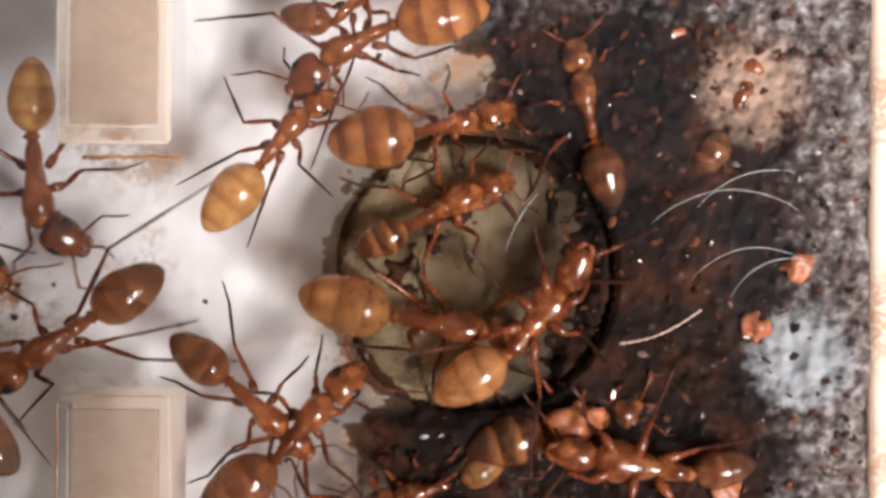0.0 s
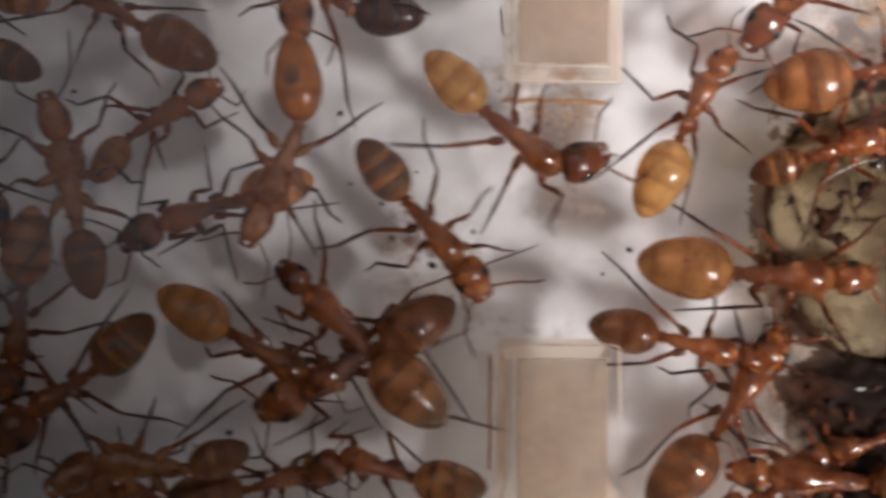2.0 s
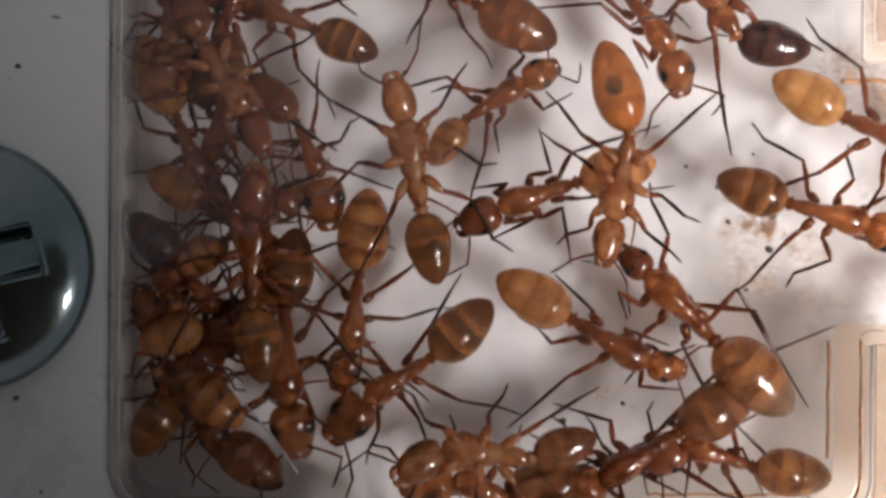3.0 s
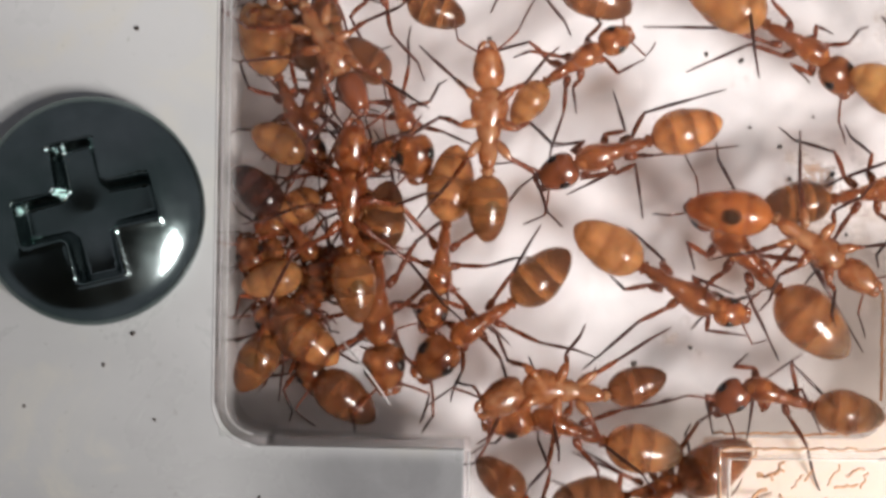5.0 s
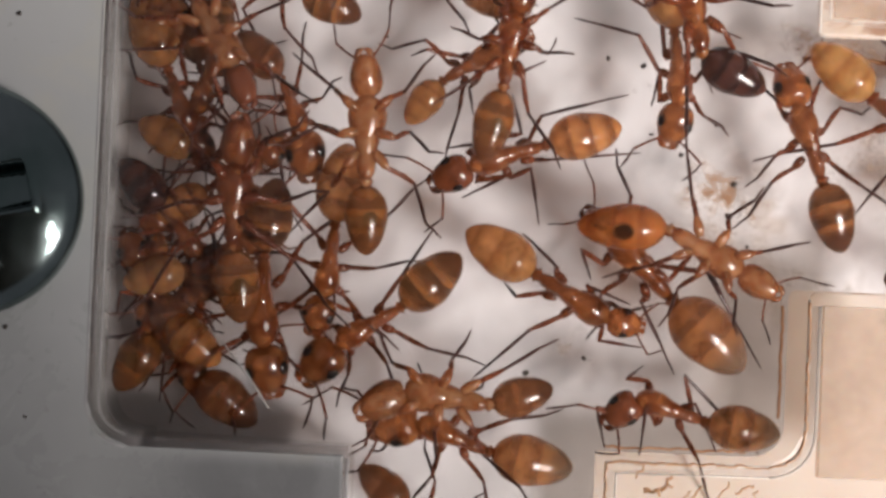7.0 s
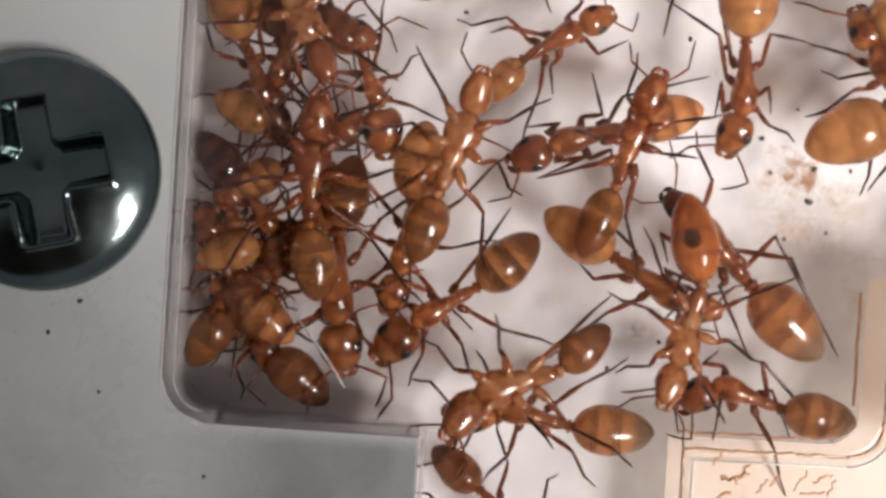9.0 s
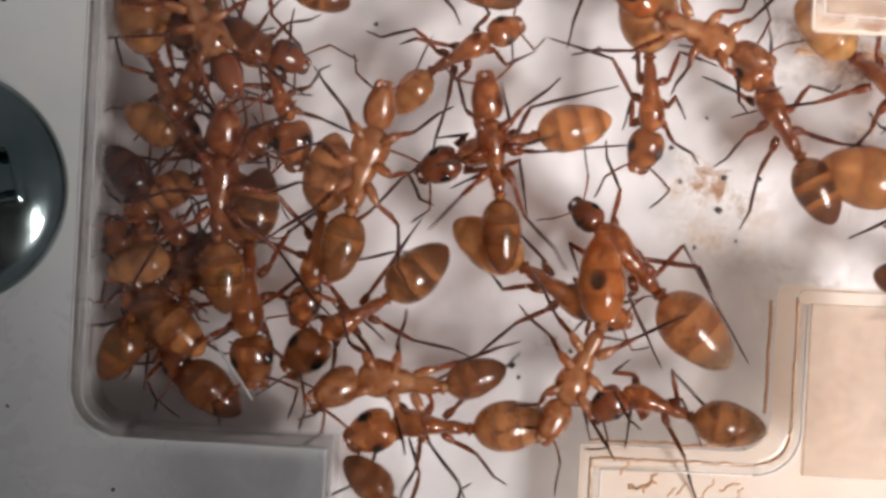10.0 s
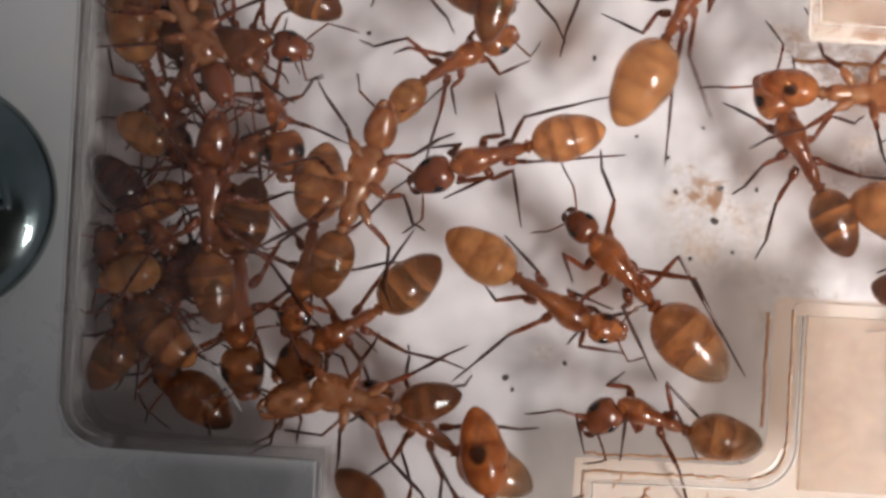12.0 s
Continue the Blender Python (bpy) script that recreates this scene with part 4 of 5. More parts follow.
ant_r13 = ant("glossy amber ant, dark-banded abdomen, in the dark refuse", on_floor(27.34, -1.59, 12), 2.22, 1.36, 2.79, 4, 5, gas=G_DARKBAND, seed=962)
ant_r14 = ant("glossy amber ant, honey-coloured abdomen, on the white floor", on_floor(20.60, -4.96, 175), 3.40, 1.32, 2.91, 2, -0, gas=G_HONEY, seed=14)
ant_r15 = ant("glossy amber ant, brown abdomen, in the dark refuse", on_floor(27.52, 9.16, 102), 2.40, 1.31, 2.29, -1, 6, gas=G_BROWN, seed=63)
ant_r16 = ant("glossy amber ant, brown abdomen, in the dark refuse", on_floor(32.71, 9.28, 66), 1.90, 1.20, 1.91, 6, -10, gas=G_BROWN, seed=112)
ant_m3 = ant("glossy amber ant, dark-banded abdomen, on the white floor", on_floor(7.95, 3.01, -48), 2.60, 1.55, 2.40, -6, -4, gas=G_DARKBAND, seed=466)
ant_n1 = ant("glossy amber ant, olive-brown abdomen, under the glass cover", on_glass(1.20, 3.08, 88), 2.43, 1.50, 2.50, 2, 6, gas=G_OLIVE, wide=0.85, chest=1.15, seed=453)
ant_n2 = ant("glossy amber ant, blackish abdomen, under the glass cover", on_glass(4.44, 11.39, 119), 3.02, 1.20, 2.34, -3, -49, gas=G_BLACK, chest=1.15, seed=460)
ant_n3 = ant("glossy amber ant, honey-coloured abdomen, on the white floor", on_floor(16.33, 2.18, -18), 2.56, 1.20, 3.09, 2, -1, gas=G_HONEY, wide=1.1, seed=467)
ant_n4 = ant("glossy amber ant, orange dark-spotted abdomen, under the glass cover", on_glass(9.74, 6.94, -17), 2.60, 1.35, 1.95, -4, 11, gas=G_SPOT, cut=M_BELLY, chest=1.15, seed=474)
ant_n8 = ant("glossy amber ant, brown abdomen, on the white floor", on_floor(-1.73, -9.07, -42), 2.08, 1.37, 2.05, -2, 3, gas=G_BROWN, seed=502)
ant_n10 = ant("glossy amber ant, brown abdomen, on the white floor", on_floor(-8.02, 7.16, -12), 1.90, 1.30, 1.95, 3, 1, gas=G_BROWN, hcut=M_DARKCUT, seed=811)
ant_n11 = ant("glossy amber ant, banded amber abdomen, on the white floor", on_floor(-8.03, 11.21, 169), 2.33, 1.23, 2.29, -7, -6, seed=860)
ant_n12 = ant("glossy amber ant, brown abdomen, on the white floor", on_floor(-2.73, 10.31, 147), 2.40, 1.34, 2.74, 0, 8, gas=G_BROWN, hcut=M_DARKCUT, seed=909)
ant_k2 = ant("glossy amber ant, brown abdomen, on the white floor", on_floor(2.86, -5.18, 18), 1.90, 1.20, 2.55, -6, -13, gas=G_BROWN, seed=457)
ant_w1 = ant("glossy amber ant, honey-coloured abdomen, on the white floor", on_floor(-10.75, 4.94, -67), 2.20, 1.30, 2.70, 7, 0, gas=G_HONEY, seed=462)
ant_w2 = ant("glossy amber ant, banded amber abdomen, on the white floor", on_floor(-11.38, -1.42, 120, 0.3), 1.90, 1.26, 2.32, -7, 22, seed=469)
ant_w3 = ant("glossy amber ant, olive-brown abdomen, on the white floor", on_floor(-9.90, 5.60, -100, 0.1), 2.09, 1.20, 1.98, -9, 5, gas=G_OLIVE, seed=476)
ant_w4 = ant("glossy amber ant, brown abdomen, on the white floor", on_floor(-11.15, -0.45, 102), 1.94, 1.37, 2.19, -3, -2, gas=G_BROWN, seed=483)
ant_w5 = ant("glossy amber ant, banded amber abdomen, on the white floor", on_floor(-8.78, 2.59, 30, 0.2), 1.96, 1.20, 1.93, 16, 5, seed=490)
ant_w6 = ant("glossy amber ant, brown abdomen, on the white floor", on_floor(-9.95, -2.76, -100), 1.93, 1.22, 2.05, 30, -4, gas=G_BROWN, seed=497)
ant_w7 = ant("glossy amber ant, banded amber abdomen, on the white floor", on_floor(-11.20, 9.44, 74, 0.3), 1.99, 1.20, 1.98, 5, 11, seed=504)
ant_w8 = ant("glossy amber ant, brown abdomen, on the white floor", on_floor(-9.46, 9.46, 64), 2.13, 1.30, 2.20, 0, 17, gas=G_BROWN, seed=511)
ant_r17 = ant("glossy amber ant, honey-coloured abdomen, on the white floor", on_floor(22.12, -3.88, -165), 2.19, 1.20, 1.80, 6, 14, gas=G_HONEY, seed=161)
ant_r18 = ant("glossy amber ant, brown abdomen, on the white floor", on_floor(19.27, -5.91, 169), 1.90, 1.20, 1.98, 42, -4, gas=G_BROWN, seed=210)


# ---------------------------------------------------------------- the feeding corner
def heap_surface():
    m, ns, ls, p = nodes_of("mouldy_refuse")
    tc = ns.new("ShaderNodeTexCoord")
    n1 = noise_node(ns, ls, tc.outputs["Object"], 420, 6, 0.65)
    n2 = noise_node(ns, ls, tc.outputs["Object"], 1900, 5, 0.7)
    n3 = noise_node(ns, ls, tc.outputs["Object"], 170, 5, 0.6)
    dark = ramp(ns, [(0.32, (0.004, 0.003, 0.003)), (0.47, (0.014, 0.006, 0.004)), (0.60, (0.046, 0.015, 0.007)), (0.76, (0.10, 0.034, 0.014))])
    ls.new(n1.outputs[0], dark.inputs[0])
    pale = ramp(ns, [(0.38, (0.030, 0.020, 0.018)), (0.50, (0.11, 0.085, 0.080)), (0.60, (0.21, 0.19, 0.18)), (0.72, (0.38, 0.38, 0.385))])
    ls.new(n2.outputs[0], pale.inputs[0])
    sep = ns.new("ShaderNodeSeparateXYZ")
    ls.new(tc.outputs["Object"], sep.inputs[0])
    grow = ns.new("ShaderNodeMapRange")
    grow.inputs["From Min"].default_value, grow.inputs["From Max"].default_value = 0.0322, 0.0372
    grow.inputs["To Min"].default_value, grow.inputs["To Max"].default_value = -0.25, 0.42
    ls.new(sep.outputs[0], grow.inputs["Value"])
    north = ns.new("ShaderNodeMapRange")
    north.inputs["From Min"].default_value, north.inputs["From Max"].default_value = 0.0100, 0.0136
    north.inputs["To Min"].default_value, north.inputs["To Max"].default_value = 0.0, 0.45
    ls.new(sep.outputs[1], north.inputs["Value"])
    rise = ns.new("ShaderNodeMath")
    ls.new(grow.outputs[0], rise.inputs[0])
    ls.new(north.outputs[0], rise.inputs[1])
    add = ns.new("ShaderNodeMath")
    add.operation = "ADD"
    both = ns.new("ShaderNodeMath")
    both.operation = "MULTIPLY_ADD"
    both.inputs[1].default_value = 0.9
    ls.new(n2.outputs[0], both.inputs[0])
    ls.new(n3.outputs[0], both.inputs[2])
    half = ns.new("ShaderNodeMath")
    half.operation = "MULTIPLY"
    half.inputs[1].default_value = 0.55
    ls.new(both.outputs[0], half.inputs[0])
    ls.new(rise.outputs[0], add.inputs[0])
    ls.new(half.outputs[0], add.inputs[1])
    mask = ramp(ns, [(0.48, (0, 0, 0)), (0.78, (1, 1, 1))])
    ls.new(add.outputs[0], mask.inputs[0])
    old = ramp(ns, [(0.40, (0.22, 0.22, 0.23)), (0.60, (1, 1, 1))])
    ls.new(n3.outputs[0], old.inputs[0])
    aged = mixed(ns, ls, "MULTIPLY", 1.0, dark.outputs[0], old.outputs[0])
    col = mixed(ns, ls, "MIX", mask.outputs[0], aged, pale.outputs[0])
    vm = ns.new("ShaderNodeVectorMath")
    vm.operation = "DISTANCE"
    vm.inputs[1].default_value = (0.0332, 0.0098, 0.001)
    ls.new(tc.outputs["Object"], vm.inputs[0])
    near = ns.new("ShaderNodeMapRange")
    near.inputs["From Min"].default_value, near.inputs["From Max"].default_value = 0.0032, 0.0008
    ls.new(vm.outputs["Value"], near.inputs["Value"])
    mul = ns.new("ShaderNodeMath")
    mul.operation = "MULTIPLY"
    ls.new(near.outputs[0], mul.inputs[0])
    ls.new(n2.outputs[0], mul.inputs[1])
    tan = ramp(ns, [(0.22, (0, 0, 0)), (0.52, (0.9, 0.9, 0.9))])
    ls.new(mul.outputs[0], tan.inputs[0])
    col = mixed(ns, ls, "MIX", tan.outputs[0], col, (0.33, 0.22, 0.165))
    vm = ns.new("ShaderNodeVectorMath")
    vm.operation = "DISTANCE"
    vm.inputs[1].default_value = (0.0347, 0.0006, 0.0016)
    ls.new(tc.outputs["Object"], vm.inputs[0])
    near = ns.new("ShaderNodeMapRange")
    near.inputs["From Min"].default_value, near.inputs["From Max"].default_value = 0.0028, 0.0004
    ls.new(vm.outputs["Value"], near.inputs["Value"])
    mul = ns.new("ShaderNodeMath")
    mul.operation = "MULTIPLY"
    ls.new(near.outputs[0], mul.inputs[0])
    ls.new(n2.outputs[0], mul.inputs[1])
    patch = ramp(ns, [(0.17, (0, 0, 0)), (0.36, (1, 1, 1))])
    ls.new(mul.outputs[0], patch.inputs[0])
    col = mixed(ns, ls, "MIX", patch.outputs[0], col, (0.24, 0.25, 0.265))
    ls.new(col, p.inputs["Base Color"])
    p.inputs["Specular IOR Level"].default_value = 0.15
    rg = ramp(ns, [(0.34, (0.40, 0.40, 0.40)), (0.44, (0.85, 0.85, 0.85))])
    ls.new(n2.outputs[0], rg.inputs[0])
    ls.new(rg.outputs[0], p.inputs["Roughness"])
    bumped(ns, ls, p, n1.outputs[0], 0.6, 0.0003)
    thick = ns.new("ShaderNodeMapRange")       # thin wet refuse lets the floor show through
    thick.inputs["From Min"].default_value, thick.inputs["From Max"].default_value = 0.0, 0.00085
    thick.inputs["To Min"].default_value, thick.inputs["To Max"].default_value = -0.30, 0.75
    ls.new(sep.outputs[2], thick.inputs["Value"])
    cover = ns.new("ShaderNodeMath")
    ls.new(thick.outputs[0], cover.inputs[0])
    ls.new(n3.outputs[0], cover.inputs[1])
    cr = ramp(ns, [(0.18, (0.10, 0.10, 0.10)), (0.85, (1, 1, 1))])
    ls.new(cover.outputs[0], cr.inputs[0])
    tr, mx = ns.new("ShaderNodeBsdfTransparent"), ns.new("ShaderNodeMixShader")
    tr.inputs[0].default_value = (0.72, 0.58, 0.47, 1)
    ls.new(cr.outputs[0], mx.inputs[0])
    ls.new(tr.outputs[0], mx.inputs[1])
    ls.new(p.outputs[0], mx.inputs[2])
    ls.new(mx.outputs[0], ns["Material Output"].inputs[0])
    return m


DISH = (23.9, 3.4, 4.75)     # the round drop of food: centre and radius


def heap_height(x, y):
    """Height of the refuse at a place, in millimetres; below zero: bare floor."""
    d = math.hypot(x - DISH[0], y - DISH[1])
    n = noise.fractal(Vector((x * 0.42, y * 0.42, 1.7)), 1.0, 2.0, 4)
    fine = noise.fractal(Vector((x * 2.3, y * 2.3, 5.1)), 1.0, 2.0, 3)
    edge = 25.2 - (0.03 if y > 3 else 0.24) * (y - 3) ** 2 + 1.3 * n
    edge = max(edge, 19.6 + 1.2 * n)      # the refuse lies east of this line
    h = 1.1 * min(1.0, max(-1.0, (x - edge) / 3.0)) + 0.7 * min(1.0, max(0.0, (x - 33.5) / 3.0))
    if d < DISH[2] + 1.6:
        right = min(1.0, max(0.0, (x - DISH[0] + 2.0) / 4.0))
        ring = (0.20 + 0.16 * right) * math.exp(-((d - DISH[2] - 0.1) / (0.42 + 0.7 * right)) ** 2)
        h = max(h if d > DISH[2] else -1, ring - 0.06)
        if d < DISH[2] - 0.3:
            h = max(h, min(0.9, 0.85 * n + 0.25 * fine - 0.40 + 0.36 * max(0.0, x - 24.9) + 0.25 * max(0.0, y - 6.4)))
        return h + 0.14 * n * (h > 0) + 0.09 * fine
    return h + 0.32 * n * (h > 0) + 0.20 * fine


def heap():
    bm = bmesh.new()
    nx, ny, x0, x1, y0, y1 = 190, 210, 17.5, 36.95, -6.1, 15.5
    grid = []
    for j in range(ny + 1):
        row = []
        for i in range(nx + 1):
            x, y = x0 + (x1 - x0) * i / nx, y0 + (y1 - y0) * j / ny
            row.append(bm.verts.new((x * MM, y * MM, min(2.6, max(-0.25, heap_height(x, y))) * MM)))
        grid.append(row)
    for j in range(ny):
        for i in range(nx):
            q = (grid[j][i], grid[j][i + 1], grid[j + 1][i + 1], grid[j + 1][i])
            if max(v.co.z for v in q) > 0.02 * MM:
                bm.faces.new(q)
    loose = [v for v in bm.verts if not v.link_faces]
    bmesh.ops.delete(bm, geom=loose, context="VERTS")
    ob = part("refuse_heap", bm, heap_surface())
    return tagged(ob, "dark brown refuse heap with grey mould by the end wall", "refuse", kind="stuff")


heap()


def drop_surface():
    m, ns, ls, p = nodes_of("olive_food_gel")
    tc = ns.new("ShaderNodeTexCoord")
    n1 = noise_node(ns, ls, tc.outputs["Object"], 330, 5, 0.6)
    n2 = noise_node(ns, ls, tc.outputs["Object"], 2600, 4, 0.6)
    n3 = noise_node(ns, ls, tc.outputs["Object"], 190, 5, 0.6, 0.6)
    base = ramp(ns, [(0.33, (0.10, 0.062, 0.033)), (0.44, (0.20, 0.140, 0.078)), (0.55, (0.33, 0.25, 0.155)), (0.68, (0.45, 0.36, 0.25))])
    ls.new(n1.outputs[0], base.inputs[0])
    spots = ramp(ns, [(0.33, (0.16, 0.11, 0.07)), (0.39, (1, 1, 1))])
    ls.new(n2.outputs[0], spots.inputs[0])
    sep = ns.new("ShaderNodeSeparateXYZ")
    ls.new(tc.outputs["Object"], sep.inputs[0])
    soak = ns.new("ShaderNodeMapRange")       # the refuse has soaked the drop from the east
    soak.inputs["From Min"].default_value, soak.inputs["From Max"].default_value = 0.0205, 0.0275
    soak.inputs["To Min"].default_value, soak.inputs["To Max"].default_value = -0.25, 0.52
    ls.new(sep.outputs[0], soak.inputs["Value"])
    add = ns.new("ShaderNodeMath")
    add.operation = "ADD"
    ls.new(soak.outputs[0], add.inputs[0])
    ls.new(n3.outputs[0], add.inputs[1])
    brown = ramp(ns, [(0.42, (0, 0, 0)), (0.85, (0.85, 0.85, 0.85))])
    ls.new(add.outputs[0], brown.inputs[0])
    col = mixed(ns, ls, "MIX", brown.outputs[0], base.outputs[0], (0.030, 0.017, 0.010))
    ls.new(mixed(ns, ls, "MULTIPLY", 0.9, col, spots.outputs[0]), p.inputs["Base Color"])
    p.inputs["Roughness"].default_value = 0.5
    p.inputs["Specular IOR Level"].default_value = 0.12
    see_through(ns, ls, p, 0.45, (0.86, 0.78, 0.62))
    return m


def food_drop():
    cx, cy, R = DISH[0], DISH[1], DISH[2] + 0.2
    bm = bmesh.new()
    rings, n = [], 64
    for i in range(16):
        f = i / 15
        ring = []
        for k in range(n):
            a = 6.28318 * k / n
            w = R * f * (1 + 0.025 * math.sin(3 * a + 1) + 0.015 * math.sin(7 * a))
            z = 0.02 + 0.22 * max(0.0, 1 - f ** 6) ** 0.7
            ring.append(bm.verts.new(((cx + w * math.cos(a)) * MM, (cy + w * math.sin(a)) * MM, z * MM)))
        rings.append(ring)
    for a, b in zip(rings, rings[1:]):
        for k in range(n):
            bm.faces.new((a[k], a[(k + 1) % n], b[(k + 1) % n], b[k]))
    bm.faces.new(rings[-1][::-1])
    bmesh.ops.remove_doubles(bm, verts=bm.verts, dist=1e-7)
    ob = part("food_drop", bm, drop_surface())
    return tagged(ob, "round olive drop of food gel ringed by dark refuse", "food")


food_drop()


def chip_surface():
    m, ns, ls, p = nodes_of("refuse_chips")
    geo = ns.new("ShaderNodeNewGeometry")
    r = ramp(ns, [(0.0, (0.012, 0.009, 0.009)), (0.45, (0.05, 0.02, 0.013)), (0.75, (0.09, 0.03, 0.016)), (0.96, (0.14, 0.05, 0.024)), (0.985, (0.14, 0.12, 0.12)), (1.0, (0.42, 0.41, 0.40))])
    ls.new(geo.outputs["Random Per Island"], r.inputs[0])
    ls.new(r.outputs[0], p.inputs["Base Color"])
    p.inputs["Roughness"].default_value = 0.16
    p.inputs["Specular IOR Level"].default_value = 0.6
    return m


def chips():
    rnd = random.Random(31)
    verts, faces = [], []
    made = 0
    while made < 750:
        x, y = rnd.uniform(18, 36.7), rnd.uniform(-6, 15)
        h = heap_height(x, y)
        if h < 0.06:
            continue
        made += 1
        s = rnd.choice((0.07, 0.09, 0.12, 0.16, 0.24)) * rnd.uniform(0.7, 1.2)
        q = Euler((rnd.uniform(-0.9, 0.9), rnd.uniform(-0.9, 0.9), rnd.uniform(0, 6.28))).to_matrix()
        base = len(verts)
        for ux, uy, uz in ((1, 0, 0), (0.25, 0.6, 0), (-0.9, 0.3, 0), (-0.5, -0.55, 0), (0.5, -0.5, 0), (0.05, 0.0, 0.42), (0.0, 0.05, -0.4)):
            v = q @ Vector((ux * s * rnd.uniform(0.8, 1.5), uy * s, uz * s))
            verts.append(((x + v.x) * MM, (y + v.y) * MM, (min(h, 2.6) + 0.03 + v.z) * MM))
        for k in range(5):
            faces.append((base + k, base + (k + 1) % 5, base + 5))
            faces.append((base + (k + 1) % 5, base + k, base + 6))
    me = bpy.data.meshes.new("refuse_chips")
    me.from_pydata(verts, [], faces)
    me.materials.append(chip_surface())
    return tagged(new("refuse_chips", me), "glossy brown crumbs and husks strewn over the refuse heap", "refuse", kind="stuff")


chips()

M_FIBRE = surface("pale_fibre", [(0.3, (0.34, 0.33, 0.32)), (0.7, (0.52, 0.51, 0.50))], 2000, 0.3, 5, 0.1, 0.00001, 0.6)
M_HUSK = surface("dry_orange_husk", [(0.3, (0.17, 0.045, 0.018)), (0.7, (0.40, 0.13, 0.055))], 1600, 0.4, 5, 0.5, 0.00006, 0.5)


def fibre(x0, y0, x1, y1, bow, z, r=0.015):
    a, b = Vector((x0, y0, z)), Vector((x1, y1, z + 0.2))
    side = Vector((-(b - a).y, (b - a).x, 0)).normalized() * bow
    pts = [(a.lerp(b, i / 14) + side * max(0.0, math.sin(3.1416 * i / 14)) ** 0.8 + Vector((0, 0, 0.25 * math.sin(3.1416 * i / 14)))) * MM for i in range(15)]
    bm = bmesh.new()
    tube(bm, pts, [r * MM * (1.0 - 0.5 * abs(i - 7) / 7) for i in range(15)], 5)
    return tagged(part("fibre", bm, M_FIBRE), "fine pale curved hair lying over the refuse", "fibre", "hairs on the refuse")


for row in ((29.7, 5.2, 34.6, 5.6, 0.9, 1.6), (31.2, 5.7, 34.4, 6.9, 0.5, 1.7), (31.0, 3.3, 34.6, 4.0, 0.7, 1.7), (32.3, 2.7, 35.0, 3.9, 0.6, 1.8), (24.8, 4.2, 25.9, 6.2, 0.15, 0.9), (20.2, 4.1, 22.6, 5.5, 0.3, 0.8)):
    fibre(*row)
# Added pale strand for the glint on an ant's leg, not a hair.
tagged(fibre(-8.78, -2.91, -7.14, -5.01, 0.08, 3.1, 0.05), "pale strand put in for the glint on an ant's leg")


M_FEELER = surface("pale_pink_feeler", [(0.3, (0.30, 0.17, 0.13)), (0.7, (0.50, 0.34, 0.28))], 1800, 0.3, 5, 0.2, 0.00002, 0.5)


def feeler(x0, y0, x1, y1, z):
    """A dropped beaded feeler."""
    a, b = Vector((x0, y0, z)), Vector((x1, y1, z + 0.3))
    pts, rad = [], []
    for i in range(33):
        f = i / 32
        pts.append((a.lerp(b, f) + Vector((0, -0.25 * math.sin(3.14 * f), 0))) * MM)
        rad.append((0.062 if i % 3 else 0.036) * (1 - 0.4 * f) * MM)
    bm = bmesh.new()
    tube(bm, pts, rad, 6)
    return tagged(part("dropped_feeler", bm, M_FEELER), "dropped pinkish beaded ant feeler on the refuse", "insect part")


feeler(28.6, 1.15, 31.3, 2.3, 1.7)


def husk(x, y, z, size, turn, label):
    bm = bmesh.new()
    bmesh.ops.create_icosphere(bm, subdivisions=3, radius=size * MM)
    for v in bm.verts:
        n = noise.fractal(v.co / MM * 2.6 + Vector((x, y, 0)), 1.0, 2.0, 4)
        v.co *= 1 + 0.75 * n
        v.co.z *= 0.7
        v.co.x *= 1.25
    ob = part("husk", bm, M_HUSK)
    ob.matrix_world = pose(x * MM, y * MM, z * MM, 0, 0, turn)
    return tagged(ob, label, "husk", "husks in the refuse")


for x, y, z, s, turn in ((27.2, -1.5, 1.5, 0.62, 30), (33.3, 1.7, 1.2, 0.42, 80), (34.6, 3.7, 1.4, 0.4, 10), (32.1, -3.6, 1.5, 0.5, 120), (30.2, 11.6, 0.9, 0.4, 15)):
    husk(x, y, z, s, turn, "crumpled orange insect husk lying in the refuse")


# ---------------------------------------------------------------- crumbs on the floor
def crumb_mesh(seed):
    bm = bmesh.new()
    bmesh.ops.create_icosphere(bm, subdivisions=2, radius=0.1 * MM)
    for v in bm.verts:
        n = noise.fractal(v.co / MM * 9 + Vector((seed * 3.1, 0, 0)), 1.0, 2.0, 3)
        v.co *= 1 + 0.45 * n
        v.co.z *= 0.6
    return mesh_of("crumb", bm, M_CRUMB)


CRUMBS = [crumb_mesh(s) for s in range(4)]


def crumb(x, y, size, k):
    ob = new("crumb", CRUMBS[k % 4])
    ob.matrix_world = pose(x * MM, y * MM, 0.05 * size * MM, 0, 0, 47 * k) @ Matrix.Diagonal((size, size * 0.8, size, 1))
    return tagged(ob, "tiny dark crumb on the white floor", "crumb", "crumbs on the nest floor")


